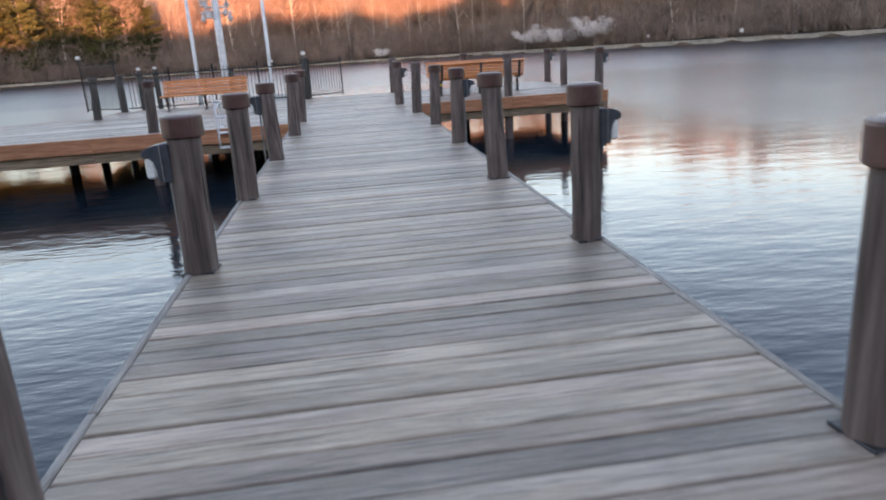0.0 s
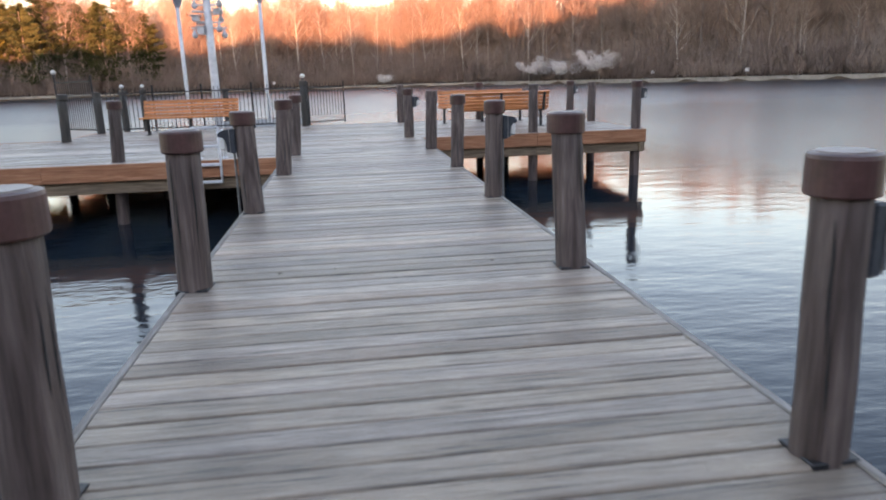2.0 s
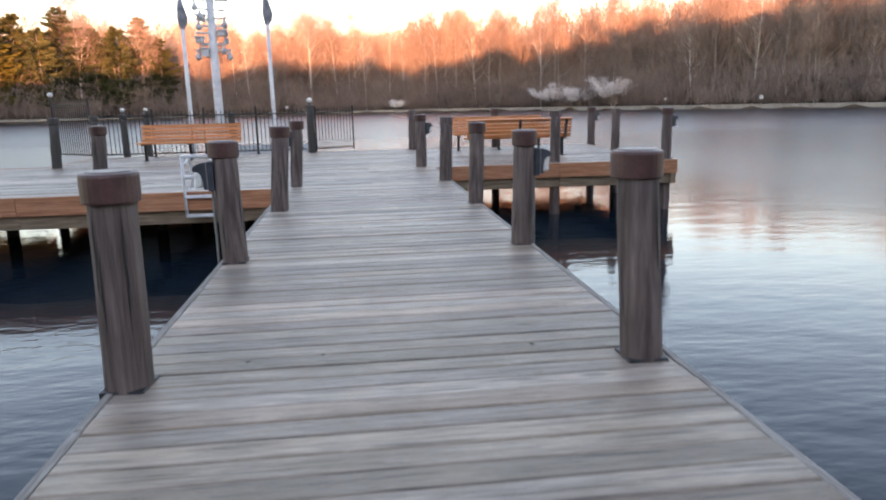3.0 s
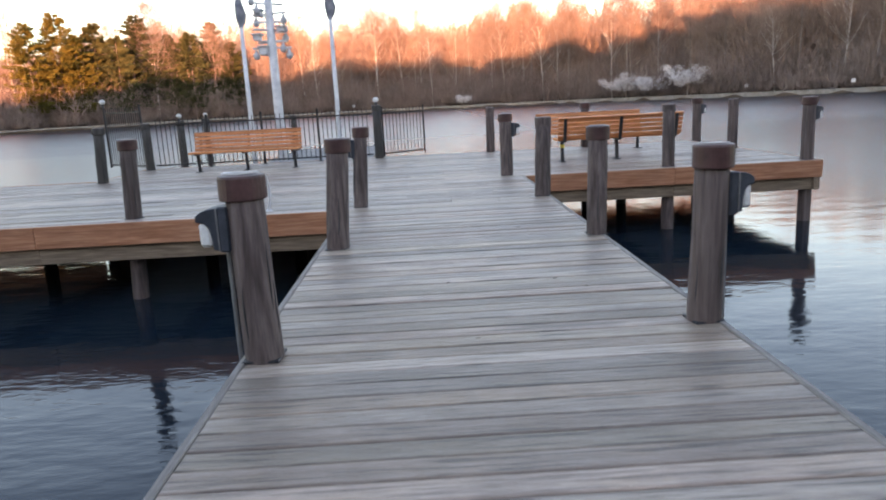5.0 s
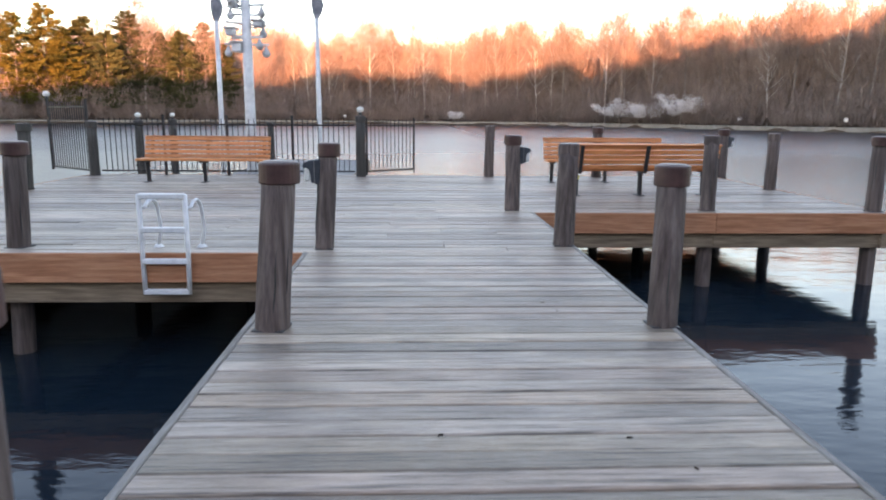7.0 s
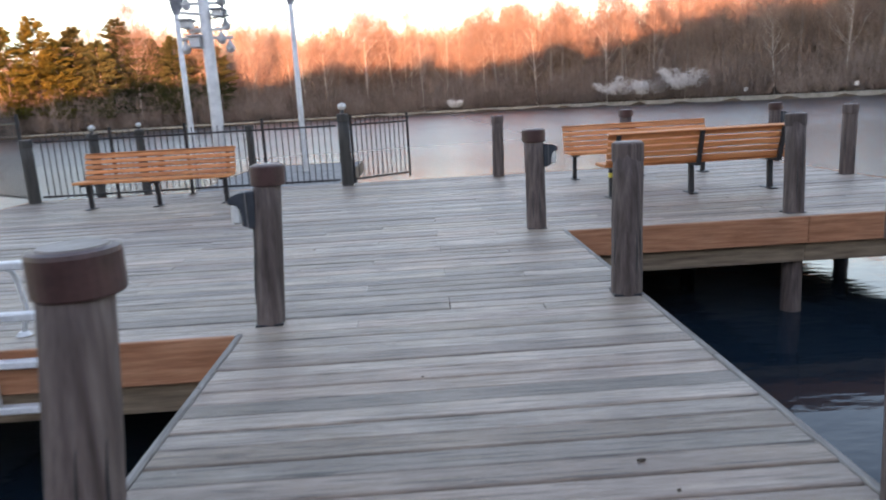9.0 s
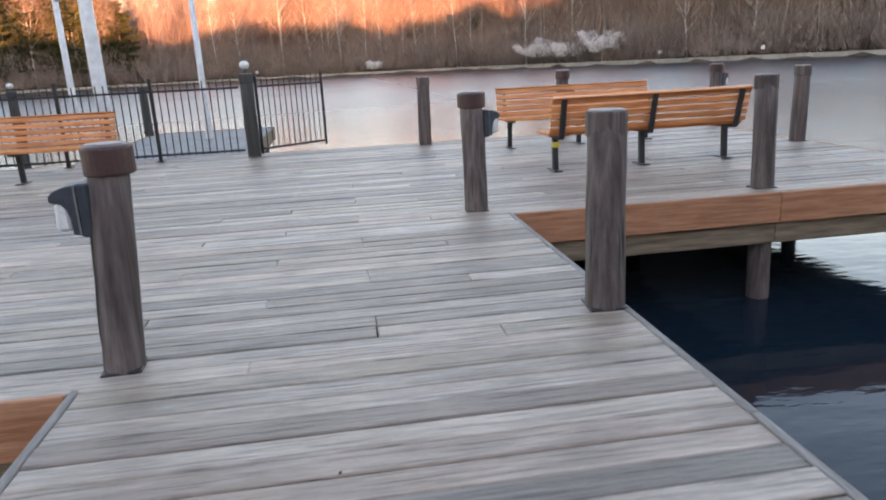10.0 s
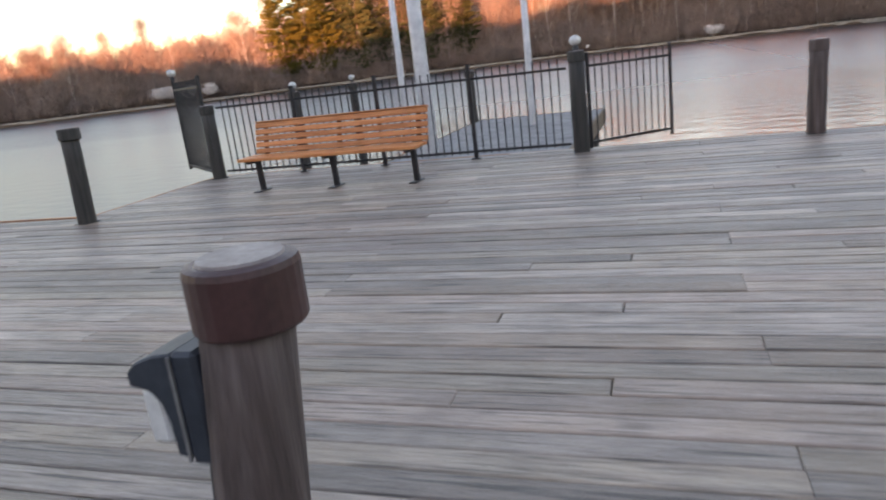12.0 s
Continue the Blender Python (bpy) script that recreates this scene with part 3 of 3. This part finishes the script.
for bx_, bz_, w_, h_ in ((-0.22, 2.78, 0.10, 0.10), (-0.36, 3.12, 0.09, 0.07), (0.27, 3.3, 0.09, 0.06), (-0.28, 3.72, 0.09, 0.07)):
    bm = BM(); box(bm, bx_ - w_, bx_ + w_, -0.16, 0.16, bz_ + 1.6 - h_, bz_ + 1.6 + h_, 0.008)
    house = part("nest_box", bm, M_WHITE, main, "white nest box fixed to the pole")
    bm = BM(); box(bm, bx_ - w_ - 0.05, bx_ + w_ + 0.05, -0.21, 0.21, bz_ + 1.6 + h_, bz_ + 1.63 + h_, 0.006)
    part("nest_box_roof", bm, M_WHITE, house, "white flat roof")
    bm = BM(); box(bm, min(bx_, 0) + 0.02, max(bx_, 0) - 0.02, -0.022, 0.022, bz_ + 1.57 - h_, bz_ + 1.6 - h_, 0.004)
    part("nest_box_arm", bm, M_WHITE, house)
for x, y, top in ((-5.6, 18.3, 3.72), (-2.95, 18.5, 3.85)):
    p = pole(x, y, -1.6, top, 0.075, "flag_pole", "slim white pole with a furled grey pennant on top")
    bm = BM()
    h = top + 1.6
    prof = [(0.02, -0.1), (0.13, 0.15), (0.17, 0.35), (0.11, 0.7), (0.02, 1.15)]
    rg = [[bm.verts.new(Vector((math.cos(k * math.pi / 4) * q + 0.03 * math.sin(h2 * 5), math.sin(k * math.pi / 4) * q * 0.35, h + h2))) for k in range(8)] for q, h2 in prof]
    for a, b in zip(rg, rg[1:]):
        for k in range(8):
            bm.faces.new((a[k], a[(k + 1) % 8], b[(k + 1) % 8], b[k]))
    bm.faces.new(rg[0]); bm.faces.new(rg[-1])
    part("pennant", bm, M_FLAG, p, "furled grey pennant", smooth=True)
low = thing("landing_dock", "low grey plank landing behind the fence carrying white poles", "dock")
for k in range(46):
    yy = 13.80 + k * 0.15
    bm = BM(); box(bm, -4.62, -1.75, yy, yy + 0.14, -0.16, -0.12 + 0.004 * (k % 3), 0.004)
    part("plank", bm, M_FLOATDECK, low)
for xa, xb in ((-4.67, -4.625), (-1.745, -1.70)):
    bm = BM(); box(bm, xa, xb, 13.8, 20.7, -0.42, -0.115, 0.005)
    part("side_board", bm, M_BEAM, low)
bm = BM(); box(bm, -4.67, -1.70, 20.705, 20.75, -0.42, -0.115, 0.005)
part("end_board", bm, M_BEAM, low)
for xx in (-4.5, -3.2, -1.85):
    bm = BM(); box(bm, xx - 0.04, xx + 0.04, 13.8, 20.7, -0.36, -0.162, 0.004)
    part("joist", bm, M_BEAM, low)
for xx, yy in ((-4.3, 14.6), (-1.95, 14.6), (-4.3, 18.0), (-1.95, 18.0), (-1.95, 20.3)):
    pile(xx, yy, -0.17 - 0.19, name="support_pile", capped=False, dark=True, label="wet dark support pile under the landing")
def top_lamp(x, y, z):
    th = thing("post_lamp", "small white globe lamp on a dark bracket on a pile top", "lamp", "globe lamps on piles", at=Matrix.Translation((x, y, z)))
    bm = BM(); tube(bm, [(0, 0, 0), (0, 0, 0.07)], [0.045, 0.03], 12)
    part("bracket", bm, M_IRON, th)
    bm = BM(); bmesh.ops.create_icosphere(bm, subdivisions=2, radius=0.075, matrix=Matrix.Translation((0, 0, 0.12)) @ Matrix.Diagonal((1, 1, 0.85, 1)))
    part("globe", bm, M_DIFF, th, "white frosted globe", smooth=True)
top_lamp(-1.42, 13.42, 1.262)
top_lamp(-8.45, 14.75, 1.562)
top_lamp(-7.5, 20.0, 1.112)
top_lamp(-7.2, 16.6, 1.112)
for x, y, tp in ((-4.65, 20.2, 1.05), (-7.2, 16.6, 1.1), (-7.5, 20.0, 1.1)):
    pile(x, y, tp, name="mooring_pile", dark=True, label="dark mooring pile standing in the water behind the fence")

# ---- far shore ----
def blade(vs, fs, p, d, w, side):
    """One thin twig: a long triangle from p along d."""
    n = len(vs)
    s = side * w
    vs.extend((p - s, p + s, p + d)); fs.append((n, n + 1, n + 2))

def rawmesh(name, vs, fs, material):
    me = bpy.data.meshes.new(name)
    me.from_pydata([tuple(v) for v in vs], [], fs)
    me.materials.append(material)
    return me

def bare_tree(seed, h, spread, twigs, pale=False):
    """Trunk with forked limbs, and a crown of many fine twigs, as two meshes."""
    r_ = random.Random(seed)
    bm = BM()
    lean = Vector((r_.uniform(-0.05, 0.05), r_.uniform(-0.05, 0.05), 0))
    pts = [Vector((lean.x * z + r_.uniform(-0.12, 0.12) * (z > 1), lean.y * z, z)) for z in (-0.6, h * 0.2, h * 0.45, h * 0.7, h * 0.95)]
    tube(bm, pts, [0.26, 0.21, 0.16, 0.09, 0.02], 7)
    tips = [(pts[-1], Vector((0, 0, 1)))]
    vs, fs = [], []
    for i in range(17):
        k = r_.uniform(0.3, 0.93)
        z = h * k
        base = Vector((lean.x * z, lean.y * z, z))
        a = r_.uniform(0, 2 * math.pi)
        ln = spread * (1.15 - k) * r_.uniform(0.7, 1.35)
        up = r_.uniform(0.7, 1.6)
        d = Vector((math.cos(a), math.sin(a), up)).normalized()
        p1 = base + d * ln * 0.5
        p2 = p1 + (d + Vector((r_.uniform(-.3, .3), r_.uniform(-.3, .3), 0.35))).normalized() * ln * 0.6
        tube(bm, [base, p1, p2], [0.075, 0.05, 0.015], 4, caps=False)
        for q in range(3):
            s0 = base.lerp(p2, r_.uniform(0.35, 0.95))
            dd = (d + Vector((r_.uniform(-1, 1), r_.uniform(-1, 1), r_.uniform(0, 0.9)))).normalized()
            e = s0 + dd * ln * r_.uniform(0.25, 0.5)
            tube(bm, [s0, e], [0.035, 0.01], 3, caps=False)
            tips.append((e, dd))
        tips.append((p2, d)); tips.append((p1, d))
    for _ in range(twigs):
        p, d = r_.choice(tips)
        d2 = (d * 0.6 + Vector((r_.gauss(0, 0.5), r_.gauss(0, 0.5), r_.gauss(0.75, 0.4)))).normalized()
        q = p + Vector((r_.gauss(0, 1.3), r_.gauss(0, 1.3), r_.gauss(0, 1.2)))
        side = d2.cross(Vector((r_.uniform(-1, 1), r_.uniform(-1, 1), 0.2))).normalized()
        blade(vs, fs, q, d2 * r_.uniform(1.0, 3.0), r_.uniform(0.015, 0.042), side)
    t = link_mesh(bm, "trunk", M_BIRCH if pale else M_BARK, True)
    return t, rawmesh("crown", vs, fs, M_TWIG)

def conifer(seed, h, material):
    r_ = random.Random(seed)
    bm = BM(); tube(bm, [(0, 0, -0.6), (0, 0, h * 0.5), (0, 0, h * 0.97)], [0.28, 0.18, 0.03], 7)
    vs, fs = [], []
    z = h * 0.16
    while z < h:
        k = (z - h * 0.16) / (h * 0.84)
        for i in range(10):
            if r_.random() < 0.15:
                continue
            a = r_.uniform(0, 2 * math.pi)
            ln = math.sin(math.pi * min(1, 0.16 + 0.84 * k)) ** 0.8 * h * 0.2 * r_.uniform(0.45, 1.25) + 0.7
            d = Vector((math.cos(a), math.sin(a), r_.uniform(-0.1, 0.35)))
            side = Vector((-d.y, d.x, 0))
            for j in range(60):
                s = r_.uniform(0.2, 1.0)
                p = Vector((0, 0, z)) + d * ln * s + side * r_.gauss(0, 0.22) * ln * 0.5 + Vector((0, 0, r_.gauss(0, 0.16)))
                dd = Vector((d.x + r_.gauss(0, 0.5), d.y + r_.gauss(0, 0.5), r_.gauss(0.3, 0.4))).normalized()
                blade(vs, fs, p, dd * r_.uniform(0.4, 1.1), 0.13, dd.orthogonal().normalized())
        z += h * 0.038
    return link_mesh(bm, "trunk", M_BARK, True), rawmesh("crown", vs, fs, material)

def put_tree(meshes, x, y, sc, rot, name, label, category, group):
    th = thing(name, label, category, group, at=Matrix.LocRotScale((x, y, ground_z(x, y)), Euler((0, 0, rot)), (sc, sc, sc)))
    for nm, me in zip(("trunk", "crown"), meshes):
        ob = new(nm, me); ob.parent = th

bare = [bare_tree(11 + i, 24 + 1.6 * (i % 4), 6.4 + 0.5 * (i % 3), 2300, pale=(i % 2 == 0)) for i in range(7)]
tr = random.Random(21)
x = -205.0
i = 0
while x < 175:
    if not (-92 < x < -46) or tr.random() < 0.45:
        d = tr.uniform(6, 20)
        put_tree(tr.choice(bare), x, shore_y(x) + d, tr.uniform(0.72, 1.12) * (0.85 if x > 50 else 0.62 if x < -98 else 1), tr.uniform(0, 6.28), "bare_tree", "tall bare winter tree with fine twigs on the far bank", "tree", "trees on the far shore")
    x += tr.uniform(1.6, 4.2)
    i += 1
pines = [conifer(31 + i, 22 + 1.5 * i, M_PINE if i != 1 else M_PINEY) for i in range(3)]
for x, dy, k, sc in ((-87, 7, 1, 0.95), (-83, 9, 1, 1.05), (-79, 6, 1, 0.85), (-77, 10, 0, 1.05), (-72, 6, 0, 0.9), (-69, 9, 2, 1.0), (-63, 8, 2, 0.82), (-58, 6, 0, 0.95), (-54, 10, 2, 0.95), (-49, 7, 0, 0.85)):
    put_tree(pines[k], x, shore_y(x) + dy, sc, tr.uniform(0, 6.28), "pine_tree", ("yellow-green" if k == 1 else "dark green") + " pine tree on the far bank among bare trees", "tree", "pines on the far shore")

# woods behind the first row, and the brush along the bank
def woods():
    r_ = random.Random(55)
    vs, fs = [], []
    for n_ in range(1850):
        x = r_.uniform(-330, 260) if n_ < 1500 else r_.uniform(30, 150); y = shore_y(x) + r_.uniform(14, 75)
        z = ground_z(x, y) - 0.3; h = r_.uniform(14, 21) * (0.65 if x < -98 else 1)
        b = Vector((x, y, z))
        blade(vs, fs, b, Vector((r_.uniform(-1, 1), 0, h)), 0.17, Vector((1, 0, 0)))
        blade(vs, fs, b, Vector((r_.uniform(-1, 1), 0, h)), 0.17, Vector((0, 1, 0)))
        for _ in range(400):
            k = r_.betavariate(1.5, 1.5)
            rad = 3.3 * math.sin(math.pi * min(1, 0.12 + k * 0.85)) * math.sqrt(r_.random())
            a = r_.uniform(0, 6.28)
            p = b + Vector((math.cos(a) * rad, math.sin(a) * rad, h * (0.02 + 0.98 * k)))
            d = Vector((math.cos(a) * 0.6 + r_.gauss(0, 0.4), math.sin(a) * 0.6 + r_.gauss(0, 0.4), r_.uniform(0.6, 2.0))).normalized()
            blade(vs, fs, p, d * r_.uniform(1.4, 3.6), r_.uniform(0.035, 0.09), d.cross(Vector((r_.uniform(-1, 1), r_.uniform(-1, 1), 0.1))).normalized())
    return rawmesh("far_woods", vs, fs, M_TWIG)
tagged(new("far_woods", woods()), "dense bare winter woods behind the far bank", "woods", kind="stuff")

def brush():
    r_ = random.Random(66)
    vs, fs = [], []
    for _ in range(3200):
        x = r_.uniform(-260, 200); y = shore_y(x) + r_.uniform(3.0, 20)
        b = Vector((x, y, ground_z(x, y)))
        h = r_.choice((2.5, 4, 6, 8, 10, 12)) * r_.uniform(0.7, 1.2)
        for _ in range(100):
            a = r_.uniform(0, 6.28)
            rad = r_.uniform(0, 1.0) * h * 0.55
            p = b + Vector((math.cos(a) * rad, math.sin(a) * rad, r_.uniform(0, 0.75) * h))
            d = Vector((r_.gauss(0, 0.5), r_.gauss(0, 0.5), r_.uniform(0.6, 1.8))).normalized()
            blade(vs, fs, p, d * r_.uniform(0.9, 2.8), r_.uniform(0.03, 0.08), d.cross(Vector((r_.uniform(-1, 1), r_.uniform(-1, 1), 0.1))).normalized())
    return rawmesh("bank_brush", vs, fs, M_BRUSH)
tagged(new("bank_brush", brush()), "tangled brown leafless brush along the far bank", "brush", kind="stuff")

def blossom_tree(x, y, w, h, seed):
    r_ = random.Random(seed)
    th = thing("blossom_tree", "low spreading tree covered in white blossom on the far bank", "tree", "white blossom trees", at=Matrix.Translation((x, y, ground_z(x, y))))
    bm = BM()
    limbs = []
    tube(bm, [(0, 0, -0.3), (0.1, 0, h * 0.3)], [0.16, 0.12], 6)
    for _ in range(11):
        a = r_.uniform(0, 6.28); e = Vector((math.cos(a) * w * 0.5 * r_.uniform(0.5, 1), math.sin(a) * w * 0.3, h * r_.uniform(0.55, 0.95)))
        tube(bm, [(0.1, 0, h * 0.3), e * 0.55 + Vector((0, 0, h * 0.2)), e], [0.08, 0.05, 0.015], 5, caps=False)
        limbs.append(e)
    part("trunk", bm, M_BARK, th, smooth=True)
    vs, fs = [], []
    for _ in range(int(1500 + 330 * w)):
        e = r_.choice(limbs) * r_.uniform(0.55, 1.08)
        p = e + Vector((r_.gauss(0, 0.55), r_.gauss(0, 0.5), r_.gauss(0.1, 0.16)))
        d = Vector((r_.gauss(0, 1), r_.gauss(0, 1), r_.gauss(0, 0.6))).normalized()
        blade(vs, fs, p, d * r_.uniform(0.15, 0.32), 0.1, d.orthogonal().normalized())
    ob = new("crown", rawmesh("crown", vs, fs, M_BLOOM)); ob.parent = th

def on_shore(ax, d):
    """The place d metres behind the shore on the bearing ax (x per y) from the pier."""
    best = min((abs(x / max(1, shore_y(x) + d) - ax), x) for x in np.arange(-200, 200, 0.5))
    return float(best[1]), shore_y(float(best[1])) + d
for ax, w, h, sd in ((0.29, 10.5, 5.6, 1), (0.332, 7.5, 5.0, 2), (0.383, 10.0, 6.6, 3), (0.056, 3.2, 2.6, 4)):
    bx, by = on_shore(ax, 1.5)
    blossom_tree(bx, by, w, h, sd)

for ax in (-0.79, -0.765, -0.73, -0.69):
    bx, by = on_shore(ax, 1.5)
    blossom_tree(bx, by, 2.2, 3.6, int(-ax * 1000))

for ax in (-0.10, 0.63, 0.47):
    bx, by = on_shore(ax, 2.2)
    th = thing("marker_post", "small white marker board on a post on the far bank", "marker", "white markers on the bank", at=Matrix.Translation((bx, by, ground_z(bx, by))))
    bm = BM(); tube(bm, [(0, 0, -0.3), (0, 0, 1.3)], 0.06, 8)
    part("post", bm, M_BARK, th)
    bm = BM(); box(bm, -0.4, 0.4, -0.12, -0.06, 0.9, 1.6, 0.02)
    part("board", bm, M_WHITE, th, "white painted board")

# low timber edging along the bank
def edging():
    bm = BM()
    xs = [-150 + 4 * k for k in range(70)]
    for a, b in zip(xs, xs[1:]):
        ya, yb = shore_y(a) + 1.2, shore_y(b) + 1.2
        v = [bm.verts.new(p) for p in ((a, ya, WATER - 0.3), (b, yb, WATER - 0.3), (b, yb, WATER + 0.8), (a, ya, WATER + 0.8), (a, ya + 0.8, WATER + 0.85), (b, yb + 0.8, WATER + 0.85))]
        bm.faces.new((v[0], v[1], v[2], v[3])); bm.faces.new((v[3], v[2], v[5], v[4]))
    return bm
tagged(new("bank_edging", link_mesh(edging(), "bank_edging", M_KERB)), "low grey retaining edge along the far waterline", "edging", kind="structure")

# ---- dead leaves on the deck ----
M_LEAF = mat("dead_leaf", [(0.035, 0.022, 0.015), (0.10, 0.06, 0.035)], 0.8, 30.0, bump=0.2, vary=0.5)
def dead_leaf(x, y, turn, size):
    bm = BM()
    rows = []
    for k in range(6):
        u = k / 5
        w = 0.36 * math.sin(math.pi * (0.06 + 0.9 * u)) * (1.15 - 0.25 * (k % 2))
        rows.append([bm.verts.new((size * (u - 0.5), size * w * side, size * (0.12 * abs(side) + 0.1 * (u - 0.4) ** 2))) for side in (-1, 0, 1)])
    for a, b in zip(rows, rows[1:]):
        for k in range(2):
            bm.faces.new((a[k], a[k + 1], b[k + 1], b[k]))
    bmesh.ops.solidify(bm, geom=list(bm.faces), thickness=0.0012)
    ob = new("dead_leaf", link_mesh(bm, "dead_leaf", M_LEAF))
    ob.matrix_world = pose(x, y, 0.002, 0, 0, turn)
    tagged(ob, "small curled dead brown leaf lying on the planks", "leaf", "dead leaves")
for x, y, turn, size in ((-0.76, -2.38, 20, 0.045), (-0.4, -2.34, 75, 0.04), (0.66, -2.38, 130, 0.05), (-0.07, 0.09, 10, 0.04), (0.65, 3.1, 60, 0.035),
                         (0.59, 3.31, 5, 0.055), (-0.19, 1.3, 40, 0.05), (0.57, 1.26, 15, 0.05), (0.74, 1.01, 110, 0.04), (-0.2, 4.25, 80, 0.03)):
    dead_leaf(x, y, turn, size * 0.62)

# ---- planks, boards and beams ----
def plank_mesh(length, seed):
    r_ = random.Random(seed)
    bm = BM()
    w = PITCH - 0.008
    box(bm, 0, length, 0, w, -THICK, 0, 0.0)
    es = [e for e in bm.edges if all(abs(v.co.z) < 1e-6 for v in e.verts)]
    bmesh.ops.bevel(bm, geom=es, offset=0.006, segments=1, affect="EDGES")
    return link_mesh(bm, "plank", M_PLANK)

PLANKS = {}
def plank(parent, x0, x1, y, seed):
    key = (round(x1 - x0, 2), seed % 4)
    if key not in PLANKS:
        PLANKS[key] = plank_mesh(key[0], hash(key) % 1000)
    ob = new("plank", PLANKS[key])
    ob.parent = parent
    r_ = rnd
    ob.matrix_local = pose(x0 + r_.uniform(-0.008, 0.008) * (abs(x0) > 1.3), y + r_.uniform(-0.001, 0.001), r_.uniform(-0.006, 0.0), r_.uniform(-0.9, 0.9), r_.uniform(-0.06, 0.06), r_.uniform(-0.05, 0.05))

pier = thing("pier_deck", "grey weathered timber plank walkway of the pier", "deck", kind="structure")
plat = thing("platform_deck", "grey weathered plank platform at the end of the pier", "deck", kind="structure")
y = Y0
while y + PITCH < Y_LEFT:
    plank(pier, PIER_X0 + 0.02, PIER_X1 - 0.02, y, rnd.randrange(4))
    y += PITCH
row = 0
LEN = (2.44, 3.66, 4.88)
while y + PITCH < Y_END + 0.05:
    xl = X_FAR_LEFT if y < Y_STEP else X_LEFT
    xr = PIER_X1 if y + PITCH < Y_RIGHT else X_RIGHT
    stop = (0.0, -2.44, -1.22)[row % 3] if (row // 3) % 2 else (-0.6, -3.05, 0.0)[row % 3]
    c = stop
    pts = []
    while c > xl + 0.6:
        pts.append(c); c -= LEN[(row + len(pts)) % 3]
    c = stop + LEN[row % 3]
    while c < xr - 0.6:
        pts.append(c); c += LEN[(row + len(pts)) % 3]
    cuts = [xl] + sorted(pts) + [xr]
    for a, b in zip(cuts, cuts[1:]):
        plank(plat, a + 0.001, b - 0.001, y, rnd.randrange(4))
    y += PITCH
    row += 1

def board(parent, name, x0, x1, y0, y1, z0, z1, material, bev=0.006, label=""):
    bm = BM()
    # local axes follow the board's length
    box(bm, x0, x1, y0, y1, z0, z1, bev)
    return part(name, bm, material, parent, label)

for sx in (-1, 1):
    xe = PIER_X0 if sx < 0 else PIER_X1
    y = Y0
    yend = Y_LEFT if sx < 0 else Y_RIGHT
    while y < yend - 0.01:
        y2 = min(y + 3.66, yend)
        board(pier, "edge_board", xe - 0.018, xe + 0.02, y + 0.003, y2 - 0.003, -0.16, 0.003, M_EDGE)
        board(pier, "side_beam", xe - 0.10 if sx > 0 else xe + 0.045, xe - 0.045 if sx > 0 else xe + 0.10, y + 0.003, y2 - 0.003, -0.42, -0.045, M_BEAM)
        y = y2
for x in (-0.6, 0.0, 0.6):
    board(pier, "joist", x - 0.04, x + 0.04, Y0, Y_LEFT, -0.30, -0.045, M_BEAM)
for y in (-12.9, -10.3, -7.65, -4.93, -2.54, 0.13, 2.78):
    board(pier, "cross_beam", -1.3, 1.3, y + 0.13, y + 0.2, -0.62, -0.43, M_BEAM)

def run(parent, name, a, b, z0, z1, th_, material, step=4.88, inset=0.0):
    """Boards end to end from a to b (in plan), z0 to z1 high."""
    a, b = Vector((*a, 0)), Vector((*b, 0))
    L_ = (b - a).length; n = max(1, math.ceil(L_ / step)); ang = math.atan2((b - a).y, (b - a).x)
    for k in range(n):
        bm = BM(); box(bm, 0.002, L_ / n - 0.002, 0, th_, z0, z1, 0.006)
        ob = part(name, bm, material, parent)
        ob.matrix_local = Matrix.Translation(a.lerp(b, k / n)) @ Matrix.Rotation(ang, 4, "Z")

def rim(a, b):
    run(plat, "fascia_board", a, b, -0.285, -0.002, 0.04, M_FASCIA)
    d = (Vector(b) - Vector(a)).normalized(); nrm = Vector((-d.y, d.x)) * 0.06
    run(plat, "rim_beam", Vector(a) + nrm, Vector(b) + nrm, -0.49, -0.287, 0.08, M_BEAM)
rim((X_FAR_LEFT, Y_LEFT - 0.045), (PIER_X0 - 0.03, Y_LEFT - 0.045))
rim((PIER_X1 + 0.03, Y_RIGHT - 0.075), (X_RIGHT + 0.045, Y_RIGHT - 0.075))
rim((X_RIGHT + 0.045, Y_RIGHT - 0.075), (X_RIGHT + 0.045, Y_END + 0.03))
rim((X_RIGHT, Y_END + 0.075), (X_LEFT, Y_END + 0.075))
rim((X_LEFT - 0.045, Y_END + 0.03), (X_LEFT - 0.045, Y_STEP + 0.1))
rim((X_LEFT - 0.05, Y_STEP + 0.14), (X_FAR_LEFT, Y_STEP + 0.14))
for x in (-12, -9.6, -6.7, -4.0, -1.0, 1.2, 3.8, 6.0):
    y0 = Y_LEFT + 0.12 if x < 1 else Y_RIGHT + 0.1
    y1 = Y_STEP if x < X_LEFT else Y_END - 0.1
    board(plat, "joist", x - 0.05, x + 0.05, y0, y1, -0.32, -0.045, M_BEAM)
for x, y in ((-2.5, 8.0), (-4.0, 8.0), (-6.7, 8.0), (-9.6, 8.0), (-1.2, 8.2), (1.2, 11.0), (3.8, 11.0), (-4.0, 10.8), (-1.2, 10.8)):
    pile(x, y, -0.32, name="support_pile", capped=False, dark=True, label="wet dark support pile under the platform")
